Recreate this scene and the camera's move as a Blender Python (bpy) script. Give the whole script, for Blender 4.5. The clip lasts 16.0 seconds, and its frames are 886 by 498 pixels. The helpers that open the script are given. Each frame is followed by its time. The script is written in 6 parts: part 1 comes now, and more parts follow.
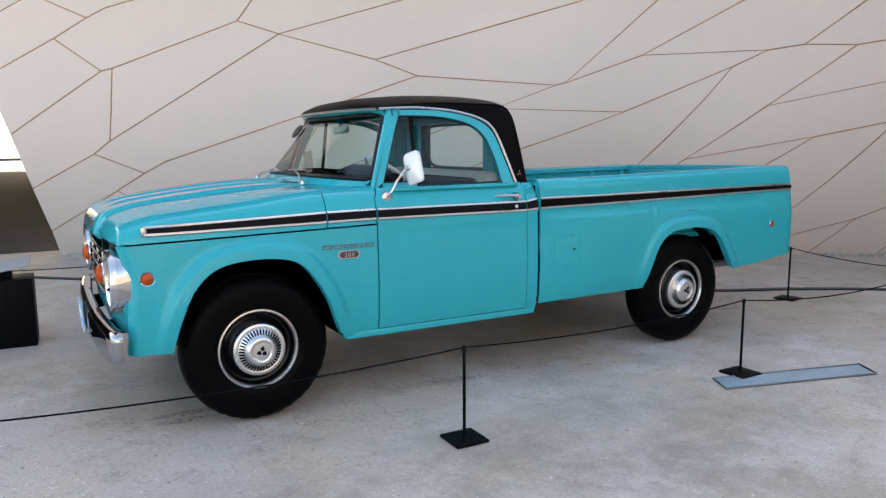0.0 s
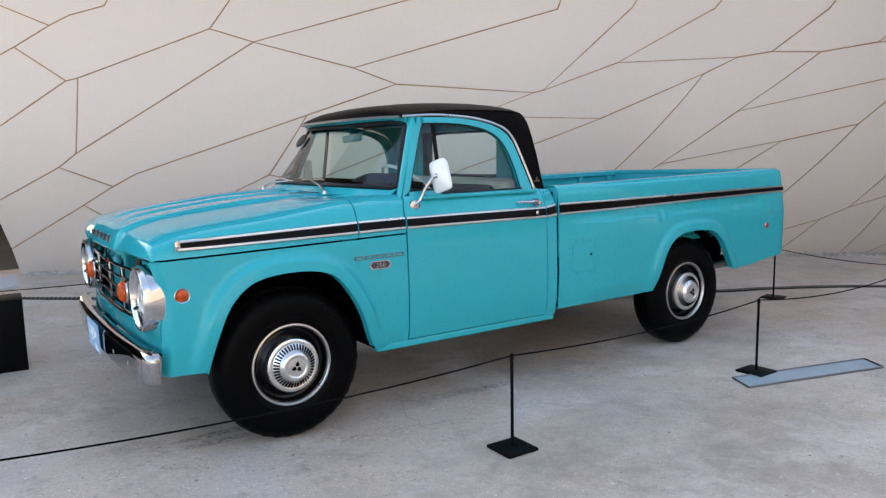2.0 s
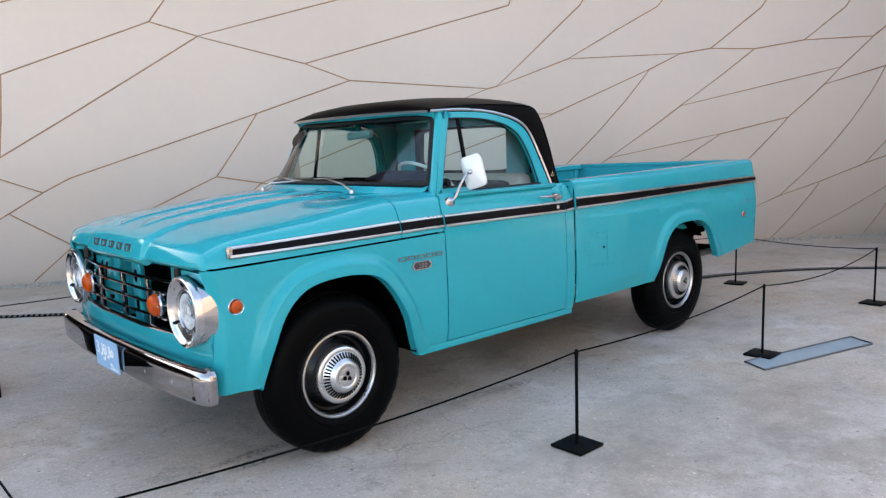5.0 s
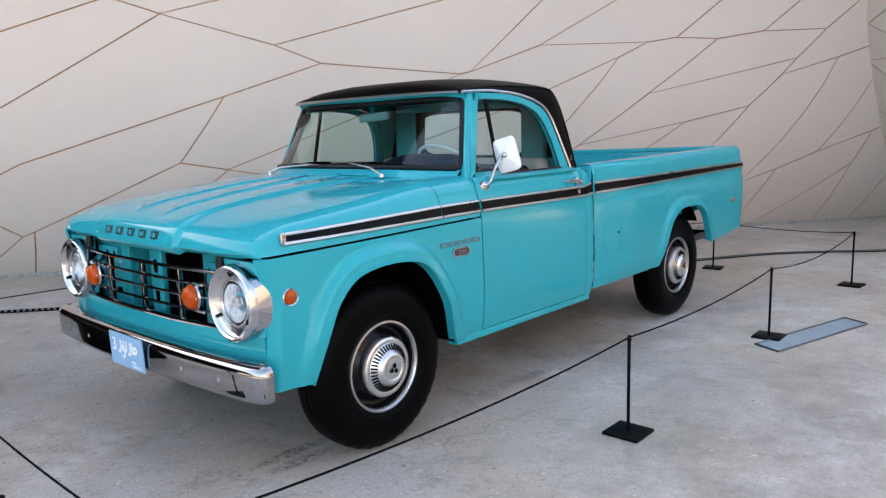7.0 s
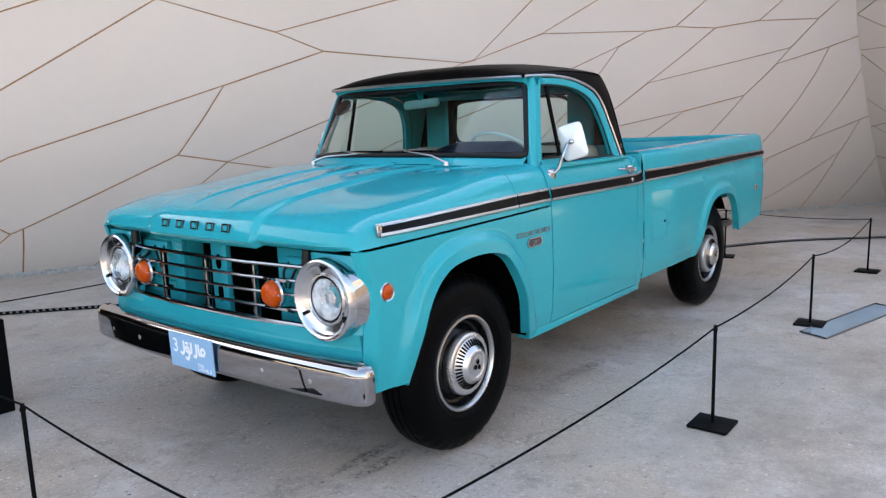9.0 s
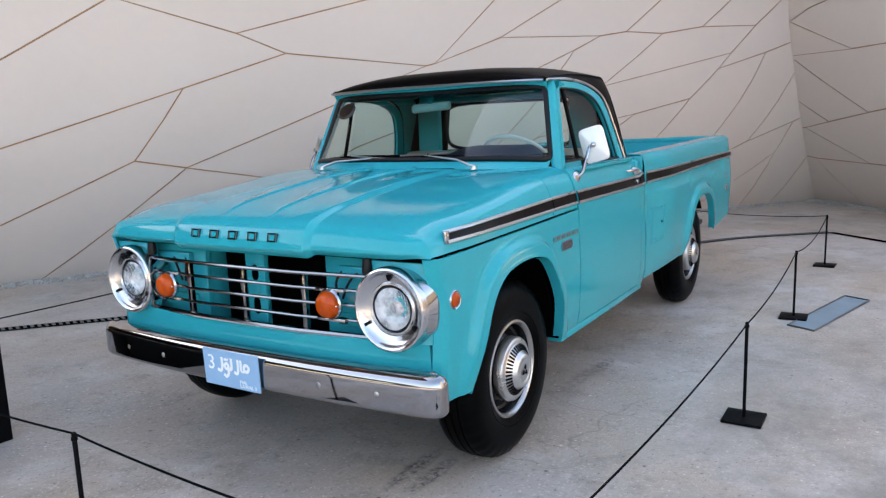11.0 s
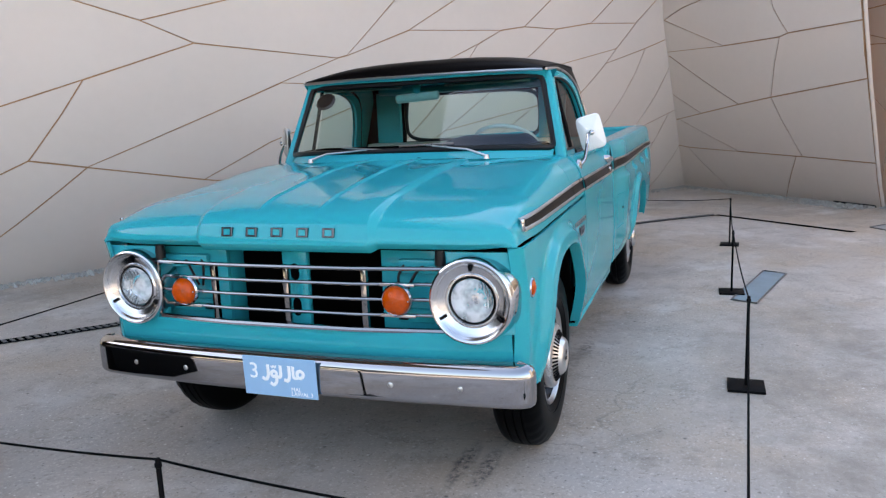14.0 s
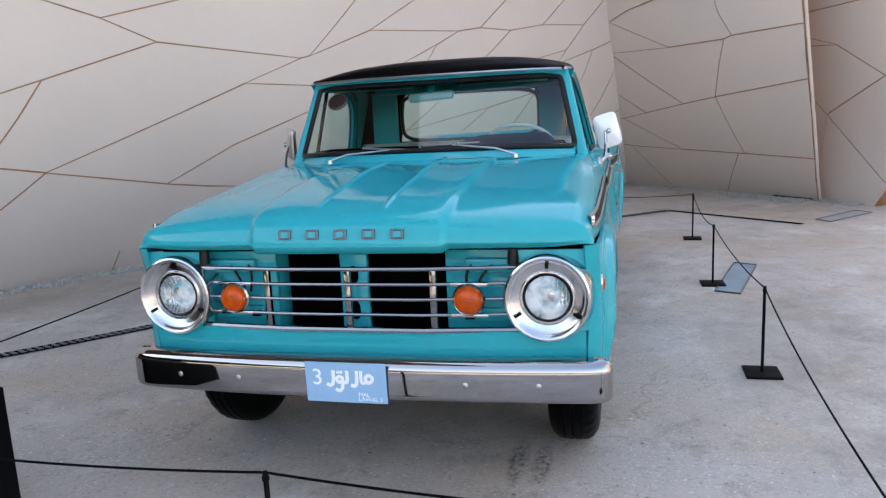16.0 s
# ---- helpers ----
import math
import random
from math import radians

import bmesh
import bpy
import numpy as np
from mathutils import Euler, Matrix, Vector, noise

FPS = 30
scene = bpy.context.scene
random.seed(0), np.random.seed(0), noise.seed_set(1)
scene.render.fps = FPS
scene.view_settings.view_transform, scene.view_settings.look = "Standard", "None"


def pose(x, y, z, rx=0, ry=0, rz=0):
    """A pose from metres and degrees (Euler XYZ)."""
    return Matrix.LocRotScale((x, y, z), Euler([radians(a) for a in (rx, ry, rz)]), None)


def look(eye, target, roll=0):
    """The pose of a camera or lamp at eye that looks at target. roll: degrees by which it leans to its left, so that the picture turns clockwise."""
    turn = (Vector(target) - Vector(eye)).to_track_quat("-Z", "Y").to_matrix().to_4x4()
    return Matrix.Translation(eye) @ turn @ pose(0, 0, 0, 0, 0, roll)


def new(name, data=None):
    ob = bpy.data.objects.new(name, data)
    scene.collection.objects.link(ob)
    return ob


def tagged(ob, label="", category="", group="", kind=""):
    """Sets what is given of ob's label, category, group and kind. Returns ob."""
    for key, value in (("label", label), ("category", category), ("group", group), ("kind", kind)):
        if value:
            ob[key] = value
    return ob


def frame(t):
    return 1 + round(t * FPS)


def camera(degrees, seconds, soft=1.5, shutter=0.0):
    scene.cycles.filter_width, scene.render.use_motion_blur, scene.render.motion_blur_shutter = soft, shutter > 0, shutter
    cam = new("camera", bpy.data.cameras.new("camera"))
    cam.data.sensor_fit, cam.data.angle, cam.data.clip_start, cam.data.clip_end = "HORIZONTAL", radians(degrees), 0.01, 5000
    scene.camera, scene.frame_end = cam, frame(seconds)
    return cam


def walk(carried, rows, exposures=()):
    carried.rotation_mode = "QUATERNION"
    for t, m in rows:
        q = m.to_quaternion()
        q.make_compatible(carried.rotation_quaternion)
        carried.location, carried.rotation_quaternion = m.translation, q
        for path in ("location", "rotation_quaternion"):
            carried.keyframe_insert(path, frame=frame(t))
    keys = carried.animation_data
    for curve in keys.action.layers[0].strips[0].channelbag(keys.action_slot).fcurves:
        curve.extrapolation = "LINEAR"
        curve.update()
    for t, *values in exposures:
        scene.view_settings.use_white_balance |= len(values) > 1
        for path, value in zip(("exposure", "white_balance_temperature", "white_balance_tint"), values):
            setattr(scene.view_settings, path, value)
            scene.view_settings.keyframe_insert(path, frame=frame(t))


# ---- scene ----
cam = camera(61.3, 16.0, soft=1.3)
PATH = [
    (0, (-1.038, -5.041, 1.562), (-0.079, -3.311, 1.268), -0.4),
    (0.5, (-1.155, -4.991, 1.566), (-0.16, -3.279, 1.282), -0.2),
    (1, (-1.264, -4.916, 1.557), (-0.235, -3.223, 1.285), -0.4),
    (1.5, (-1.365, -4.805, 1.554), (-0.305, -3.131, 1.286), -1.0),
    (2, (-1.472, -4.717, 1.559), (-0.372, -3.069, 1.286), -1.1),
    (2.5, (-1.579, -4.622, 1.545), (-0.43, -3.008, 1.272), -1.3),
    (3, (-1.705, -4.51, 1.54), (-0.496, -2.941, 1.265), -1.4),
    (3.5, (-1.823, -4.406, 1.56), (-0.566, -2.876, 1.276), -1.6),
    (4, (-1.908, -4.328, 1.573), (-0.63, -2.816, 1.29), -1.9),
    (6.5, (-2.313, -3.671, 1.539), (-0.879, -2.311, 1.233), -1.5),
    (7, (-2.401, -3.548, 1.537), (-0.932, -2.228, 1.22), -1.6),
    (7.5, (-2.474, -3.399, 1.522), (-0.98, -2.11, 1.197), -2.0),
    (8, (-2.534, -3.242, 1.516), (-1.023, -1.975, 1.181), -2.2),
    (8.5, (-2.596, -3.103, 1.525), (-1.072, -1.853, 1.181), -2.0),
    (9, (-2.668, -2.982, 1.517), (-1.125, -1.756, 1.179), -1.8),
    (9.5, (-2.783, -2.827, 1.521), (-1.198, -1.654, 1.185), -1.4),
    (10, (-2.855, -2.706, 1.534), (-1.241, -1.575, 1.194), -1.6),
    (12.5, (-3.127, -2.06, 1.541), (-1.355, -1.194, 1.206), -2.1),
    (13, (-3.188, -1.918, 1.538), (-1.386, -1.124, 1.193), -2.2),
    (13.5, (-3.246, -1.775, 1.542), (-1.418, -1.048, 1.183), -2.5),
    (14, (-3.288, -1.642, 1.534), (-1.44, -0.968, 1.172), -2.4),
    (14.5, (-3.332, -1.505, 1.518), (-1.466, -0.879, 1.162), -2.4),
    (15, (-3.352, -1.36, 1.534), (-1.474, -0.778, 1.169), -2.3),
    (15.5, (-3.403, -1.217, 1.551), (-1.51, -0.687, 1.182), -2.3),
    (16, (-3.443, -1.078, 1.549), (-1.534, -0.61, 1.181), -2.7),
]
walk(cam, [(t, look(eye, target, roll)) for t, eye, target, roll in PATH], exposures=[(0, 2.38, 7800, 10), (6.5, 2.51, 7800, 11), (16, 2.43, 7750, 12)])

# ---- world and sun ----
SUN_EL, SUN_AZ = 36.0, 72.0
world = bpy.data.worlds.new("sky")
scene.world = world
world.use_nodes = True
wn = world.node_tree.nodes
sky = wn.new("ShaderNodeTexSky")
sky.sky_type = "NISHITA"
sky.sun_disc = False
sky.sun_elevation = radians(SUN_EL)
sky.sun_rotation = radians(90 - SUN_AZ)
sky.dust_density = 2.5
wn["Background"].inputs["Strength"].default_value = 0.15
world.node_tree.links.new(sky.outputs[0], wn["Background"].inputs[0])
sun_data = bpy.data.lights.new("sun", "SUN")
sun_data.energy, sun_data.angle, sun_data.color = 4.0, radians(0.5), (1.0, 0.95, 0.87)
sun = new("sun", sun_data)
ca, ce = radians(SUN_AZ), radians(SUN_EL)
sun.matrix_world = look((30 * math.cos(ca) * math.cos(ce), 30 * math.sin(ca) * math.cos(ce), 30 * math.sin(ce)), (0, 0, 0))


# ---- materials ----
def mat(name, color, rough=0.5, metal=0.0, vary=0.0, scale=8.0, bump=0.0, bscale=60.0, coat=0.0, fine=0.0, rvary=0.0, spec=0.5):
    """Principled surface with colour variation at two scales, roughness variation and fine relief."""
    m = bpy.data.materials.new(name)
    m.use_nodes = True
    nt = m.node_tree
    n, l = nt.nodes, nt.links
    b = n["Principled BSDF"]
    b.inputs["Base Color"].default_value = (*color, 1)
    b.inputs["Roughness"].default_value = rough
    b.inputs["Metallic"].default_value = metal
    b.inputs["Specular IOR Level"].default_value = spec
    b.inputs["Coat Weight"].default_value = coat
    b.inputs["Coat Roughness"].default_value = 0.06
    tc = n.new("ShaderNodeTexCoord")
    if vary or rvary:
        t1 = n.new("ShaderNodeTexNoise")
        t1.inputs["Scale"].default_value, t1.inputs["Detail"].default_value = scale, 6
        l.new(tc.outputs["Object"], t1.inputs["Vector"])
        t2 = n.new("ShaderNodeTexNoise")
        t2.inputs["Scale"].default_value, t2.inputs["Detail"].default_value = scale * 14, 3
        l.new(tc.outputs["Object"], t2.inputs["Vector"])
        mix = n.new("ShaderNodeMath")
        mix.operation = "MULTIPLY_ADD"
        l.new(t2.outputs["Fac"], mix.inputs[0])
        mix.inputs[1].default_value = fine if fine else 0.4
        l.new(t1.outputs["Fac"], mix.inputs[2])
        if vary:
            mr = n.new("ShaderNodeMapRange")
            mr.inputs["From Min"].default_value, mr.inputs["From Max"].default_value = 0.35, 1.05
            mr.inputs["To Min"].default_value, mr.inputs["To Max"].default_value = 1 - vary, 1 + vary
            l.new(mix.outputs[0], mr.inputs["Value"])
            vm = n.new("ShaderNodeVectorMath")
            vm.operation = "SCALE"
            vm.inputs[0].default_value = color
            l.new(mr.outputs[0], vm.inputs["Scale"])
            l.new(vm.outputs[0], b.inputs["Base Color"])
        if rvary:
            m2 = n.new("ShaderNodeMapRange")
            m2.inputs["From Min"].default_value, m2.inputs["From Max"].default_value = 0.35, 1.05
            m2.inputs["To Min"].default_value, m2.inputs["To Max"].default_value = max(0.02, rough - rvary), rough + rvary
            l.new(mix.outputs[0], m2.inputs["Value"])
            l.new(m2.outputs[0], b.inputs["Roughness"])
    if bump:
        t3 = n.new("ShaderNodeTexNoise")
        t3.inputs["Scale"].default_value, t3.inputs["Detail"].default_value = bscale, 5
        l.new(tc.outputs["Object"], t3.inputs["Vector"])
        bp = n.new("ShaderNodeBump")
        bp.inputs["Strength"].default_value, bp.inputs["Distance"].default_value = bump, 0.004
        l.new(t3.outputs["Fac"], bp.inputs["Height"])
        l.new(bp.outputs[0], b.inputs["Normal"])
    return m


def glass_mat(name, tint, ior=1.5, rough=0.0):
    """Thin pane: tinted see-through with a mirror gloss."""
    m = bpy.data.materials.new(name)
    m.use_nodes = True
    n, l = m.node_tree.nodes, m.node_tree.links
    n.remove(n["Principled BSDF"])
    tr, gl, fr, mx = n.new("ShaderNodeBsdfTransparent"), n.new("ShaderNodeBsdfGlossy"), n.new("ShaderNodeFresnel"), n.new("ShaderNodeMixShader")
    tr.inputs[0].default_value = (*tint, 1)
    gl.inputs["Roughness"].default_value = rough
    fr.inputs["IOR"].default_value = ior
    l.new(fr.outputs[0], mx.inputs[0])
    l.new(tr.outputs[0], mx.inputs[1])
    l.new(gl.outputs[0], mx.inputs[2])
    l.new(mx.outputs[0], n["Material Output"].inputs["Surface"])
    return m


M_PAINT = mat("turquoise_paint", (0.002, 0.342, 0.405), 0.10, spec=0.31, vary=0.02, scale=0.7, rvary=0.025)
M_PAINT_IN = mat("turquoise_inner", (0.003, 0.33, 0.37), 0.5, vary=0.1, scale=3, spec=0.2)
M_VINYL = mat("black_vinyl", (0.003, 0.0022, 0.0021), 0.40, bump=0.04, bscale=420, vary=0.15, spec=0.035)
M_STRIPE = mat("black_stripe", (0.003, 0.0022, 0.0028), 0.25, vary=0.1, spec=0.07)
M_CHROME = mat("chrome", (0.50, 0.50, 0.515), 0.06, 1.0, rvary=0.03, scale=5)
M_BUMPER = mat("bumper_chrome", (0.38, 0.37, 0.375), 0.03, 1.0, rvary=0.02, scale=3)
M_GRILLE = mat("grille_chrome", (0.25, 0.25, 0.255), 0.10, 1.0, rvary=0.04, scale=6)
M_ALU = mat("brushed_trim", (0.52, 0.51, 0.50), 0.3, 1.0, rvary=0.05, scale=4)
M_STEEL = mat("hubcap_steel", (0.68, 0.68, 0.68), 0.30, 1.0, rvary=0.06, scale=12)
M_RUBBER = mat("tyre_rubber", (0.002, 0.002, 0.0022), 0.38, vary=0.25, scale=6, bump=0.03, bscale=160, spec=0.04)
M_BLACK = mat("black_metal", (0.003, 0.003, 0.0036), 0.5, vary=0.2, scale=9, spec=0.06)
# black of real dark parts; also paints the shade inside gaps and cavities
M_DARK = mat("black_and_shade", (0.002, 0.002, 0.002), 0.9, vary=0.3, scale=4, spec=0.0)
M_SEAL = mat("rubber_seal", (0.005, 0.005, 0.006), 0.4, spec=0.25)
M_WHITE = mat("white_enamel", (0.74, 0.75, 0.75), 0.3, vary=0.05, scale=6, coat=0.3)
M_CREAM = mat("cream_vinyl", (0.52, 0.50, 0.46), 0.5, vary=0.08, scale=6, bump=0.15, bscale=200)
M_AMBER = mat("amber_lens", (0.50, 0.060, 0.0004), 0.1, vary=0.5, scale=22, spec=0.35, bump=0.6, bscale=110)
M_RED = mat("red_lens", (0.35, 0.01, 0.012), 0.12, coat=0.8, vary=0.2, scale=30)
M_SIGN = mat("sky_blue_board", (0.27, 0.46, 0.66), 0.5, vary=0.04, scale=20, spec=0.3)
M_PRINT = mat("white_print", (0.85, 0.86, 0.86), 0.6)
M_GLASS = glass_mat("window_glass", (0.84, 0.93, 0.91), 1.38)
M_SHIELD = glass_mat("windshield_glass", (0.72, 0.88, 0.84), 1.62)
M_FRAME = mat("floor_light_frame", (0.20, 0.20, 0.20), 0.4, 1.0, rvary=0.1)
M_ROPE = mat("black_rope", (0.004, 0.004, 0.0045), 0.8, bump=0.6, bscale=300, spec=0.05)
M_WALL = mat("grc_panel", (0.648, 0.562, 0.512), 0.8, vary=0.04, scale=0.8, bump=0.12, bscale=120, spec=0.25)
M_JOINT = mat("panel_joint", (0.38, 0.218, 0.118), 0.9, vary=0.3, scale=5, spec=0.1)
# darkened cladding for unseen blockers; shade is put into both base colours
M_BLOCK_DARK = mat("blocker_dark", (0.085, 0.070, 0.060), 0.6, vary=0.2, scale=0.4, spec=0.2)
M_BLOCK_MID = mat("blocker_mid", (0.24, 0.215, 0.20), 0.8, vary=0.1, scale=0.4, spec=0.2)
M_STONE = mat("gravel_stone", (0.40, 0.385, 0.36), 0.85, vary=0.3, scale=9)


def floor_mat():
    m = bpy.data.materials.new("trowelled_concrete")
    m.use_nodes = True
    n, l = m.node_tree.nodes, m.node_tree.links
    b = n["Principled BSDF"]
    geo = n.new("ShaderNodeNewGeometry")

    def noise_tex(s, d=8, rough=0.6, dist=0.0):
        t = n.new("ShaderNodeTexNoise")
        t.inputs["Scale"].default_value, t.inputs["Detail"].default_value = s, d
        t.inputs["Roughness"].default_value, t.inputs["Distortion"].default_value = rough, dist
        l.new(geo.outputs["Position"], t.inputs["Vector"])
        return t.outputs["Fac"]

    def ramp(src, stops):
        r = n.new("ShaderNodeValToRGB")
        e = r.color_ramp.elements
        while len(e) < len(stops):
            e.new(0.5)
        for k, (p, c) in zip(e, stops):
            k.position, k.color = p, (*c, 1)
        l.new(src, r.inputs[0])
        return r.outputs[0]

    def blend(a, c, f, mode="MIX"):
        x = n.new("ShaderNodeMix")
        x.data_type, x.blend_type = "RGBA", mode
        for s, v in ((0, f), (6, a), (7, c)):
            if isinstance(v, (int, float)):
                x.inputs[s].default_value = v
            elif isinstance(v, tuple):
                x.inputs[s].default_value = (*v, 1)
            else:
                l.new(v, x.inputs[s])
        return x.outputs[2]

    base = ramp(noise_tex(0.42, 10, 0.6, 0.2), [(0.34, (0.365, 0.328, 0.297)), (0.45, (0.438, 0.392, 0.357)), (0.55, (0.497, 0.443, 0.401)), (0.68, (0.582, 0.518, 0.470))])
    warm = blend(base, (0.469, 0.358, 0.259), ramp(noise_tex(0.55, 8, 0.6, 0.2), [(0.43, (0, 0, 0)), (0.64, (0.78, 0.78, 0.78))]))
    pale = blend(warm, (0.710, 0.675, 0.648), ramp(noise_tex(0.95, 11, 0.66, 0.2), [(0.53, (0, 0, 0)), (0.66, (0.6, 0.6, 0.6))]))
    dirt = blend(pale, (0.222, 0.180, 0.144), ramp(noise_tex(0.75, 11, 0.66, 0.2), [(0.53, (0, 0, 0)), (0.68, (0.58, 0.58, 0.58))]))
    blot = blend(dirt, (0.273, 0.229, 0.187), ramp(noise_tex(4.2, 12, 0.74, 0.1), [(0.52, (0, 0, 0)), (0.66, (0.68, 0.68, 0.68))]))
    chalk = blend(blot, (0.793, 0.730, 0.673), ramp(noise_tex(6.5, 12, 0.78, 0.1), [(0.58, (0, 0, 0)), (0.70, (0.45, 0.45, 0.45))]))
    grit = blend(chalk, (0.793, 0.715, 0.644), ramp(noise_tex(60, 5, 0.7), [(0.54, (0, 0, 0)), (0.68, (0.6, 0.6, 0.6))]))
    dark = blend(grit, (0.165, 0.139, 0.117), ramp(noise_tex(34, 6, 0.74), [(0.55, (0, 0, 0)), (0.67, (0.58, 0.58, 0.58))]))
    # hairline cracks
    vr = n.new("ShaderNodeTexVoronoi")
    vr.feature = "DISTANCE_TO_EDGE"
    vr.inputs["Scale"].default_value = 0.55
    wob = n.new("ShaderNodeTexNoise")
    wob.inputs["Scale"].default_value, wob.inputs["Detail"].default_value = 1.3, 6
    l.new(geo.outputs["Position"], wob.inputs["Vector"])
    wsum = n.new("ShaderNodeVectorMath")
    wsum.operation = "MULTIPLY_ADD"
    l.new(wob.outputs["Color"], wsum.inputs[0])
    wsum.inputs[1].default_value = (0.9, 0.9, 0)
    l.new(geo.outputs["Position"], wsum.inputs[2])
    l.new(wsum.outputs[0], vr.inputs["Vector"])
    crack = ramp(vr.outputs["Distance"], [(0.0, (0.4, 0.4, 0.4)), (0.0025, (0, 0, 0))])
    some = n.new("ShaderNodeMath")
    some.operation = "MULTIPLY"
    l.new(crack, some.inputs[0])
    l.new(ramp(noise_tex(0.5, 3), [(0.5, (0, 0, 0)), (0.6, (1, 1, 1))]), some.inputs[1])
    lines = blend(dark, (0.12, 0.11, 0.10), some.outputs[0])
    # scattered pits and crumbs: only some cells of a net hold one
    speck = lines
    for size, tone, keep, r in ((7, (0.08, 0.07, 0.06), 0.5, 0.085), (15, (0.09, 0.08, 0.07), 0.45, 0.11), (12, (0.82, 0.79, 0.74), 0.45, 0.11), (22, (0.80, 0.77, 0.72), 0.5, 0.14), (26, (0.12, 0.11, 0.10), 0.5, 0.14)):
        pit = n.new("ShaderNodeTexVoronoi")
        pit.inputs["Scale"].default_value = size
        l.new(geo.outputs["Position"], pit.inputs["Vector"])
        sep = n.new("ShaderNodeSeparateColor")
        l.new(pit.outputs["Color"], sep.inputs[0])
        dot = n.new("ShaderNodeMath")
        dot.operation = "MULTIPLY"
        l.new(ramp(pit.outputs["Distance"], [(r * 0.4, (0.85, 0.85, 0.85)), (r, (0, 0, 0))]), dot.inputs[0])
        l.new(ramp(sep.outputs[0], [(keep, (0, 0, 0)), (keep + 0.02, (1, 1, 1))]), dot.inputs[1])
        speck = blend(speck, tone, dot.outputs[0])
    col = speck
    # dark tyre scuffs rubbed into the slab, and painted shade patches: place, reach, strength
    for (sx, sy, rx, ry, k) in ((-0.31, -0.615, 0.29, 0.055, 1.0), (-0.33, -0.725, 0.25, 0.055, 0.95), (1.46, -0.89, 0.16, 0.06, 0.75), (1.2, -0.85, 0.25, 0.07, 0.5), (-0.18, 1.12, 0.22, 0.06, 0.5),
        # last two: mottled and oily brown that also paints shade into the floor
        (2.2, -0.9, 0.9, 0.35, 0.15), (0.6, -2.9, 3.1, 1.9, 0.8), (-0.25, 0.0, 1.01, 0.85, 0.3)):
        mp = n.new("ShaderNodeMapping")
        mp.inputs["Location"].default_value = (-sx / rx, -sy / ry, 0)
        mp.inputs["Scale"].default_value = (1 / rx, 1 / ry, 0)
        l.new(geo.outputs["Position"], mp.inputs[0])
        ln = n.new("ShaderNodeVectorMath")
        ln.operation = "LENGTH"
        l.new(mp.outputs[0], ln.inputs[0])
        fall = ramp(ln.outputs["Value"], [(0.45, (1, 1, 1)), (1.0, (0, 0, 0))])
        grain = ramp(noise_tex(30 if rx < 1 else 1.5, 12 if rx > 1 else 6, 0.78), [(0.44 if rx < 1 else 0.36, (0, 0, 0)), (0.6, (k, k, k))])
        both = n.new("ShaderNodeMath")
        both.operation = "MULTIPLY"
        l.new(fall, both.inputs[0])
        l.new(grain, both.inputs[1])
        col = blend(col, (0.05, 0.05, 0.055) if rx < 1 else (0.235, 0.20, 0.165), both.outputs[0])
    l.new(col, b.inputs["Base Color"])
    rg = ramp(noise_tex(2.3, 6), [(0.3, (0.42, 0.42, 0.42)), (0.7, (0.68, 0.68, 0.68))])
    l.new(rg, b.inputs["Roughness"])
    bp = n.new("ShaderNodeBump")
    bp.inputs["Strength"].default_value, bp.inputs["Distance"].default_value = 0.5, 0.004
    l.new(noise_tex(34, 8, 0.7), bp.inputs["Height"])
    l.new(bp.outputs[0], b.inputs["Normal"])
    return m


M_FLOOR = floor_mat()
# dark base also carries the passage's shade in its colour
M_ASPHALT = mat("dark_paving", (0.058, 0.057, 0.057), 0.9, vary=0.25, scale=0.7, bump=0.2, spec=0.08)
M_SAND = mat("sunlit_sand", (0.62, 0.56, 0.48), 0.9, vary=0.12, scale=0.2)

# ---- mesh helpers ----
ORIGIN = {}


def finish(name, bm, material, smooth=True, angle=35):
    bmesh.ops.recalc_face_normals(bm, faces=bm.faces[:])
    me = bpy.data.meshes.new(name)
    bm.to_mesh(me)
    bm.free()
    for mm in material if isinstance(material, (list, tuple)) else [material]:
        me.materials.append(mm)
    if smooth:
        me.shade_smooth()
        me.set_sharp_from_angle(angle=radians(angle))
    return me


def part(name, bm, material, parent, label="", smooth=True, angle=35):
    """One mesh under a thing or a part; the bmesh is in the thing's own world coordinates."""
    o = ORIGIN[parent.name]
    bmesh.ops.translate(bm, verts=bm.verts[:], vec=-o)
    ob = new(name, finish(name, bm, material, smooth, angle))
    ob.parent = parent
    ORIGIN[ob.name] = o
    return tagged(ob, label)


def thing(name, base, label, category, group="", kind=""):
    ob = new(name)
    ob.empty_display_size = 0.2
    ob.location = base
    ORIGIN[ob.name] = Vector(base)
    return tagged(ob, label, category, group, kind)


def solid(name, bm, material, label, category, group="", kind="", smooth=True, angle=35):
    """A thing that is one mesh, placed at its own base."""
    lo = Vector([min(v.co[i] for v in bm.verts) for i in range(3)])
    hi = Vector([max(v.co[i] for v in bm.verts) for i in range(3)])
    base = Vector(((lo.x + hi.x) / 2, (lo.y + hi.y) / 2, lo.z))
    bmesh.ops.translate(bm, verts=bm.verts[:], vec=-base)
    ob = new(name, finish(name, bm, material, smooth, angle))
    ob.location = base
    ORIGIN[ob.name] = base
    return tagged(ob, label, category, group, kind)


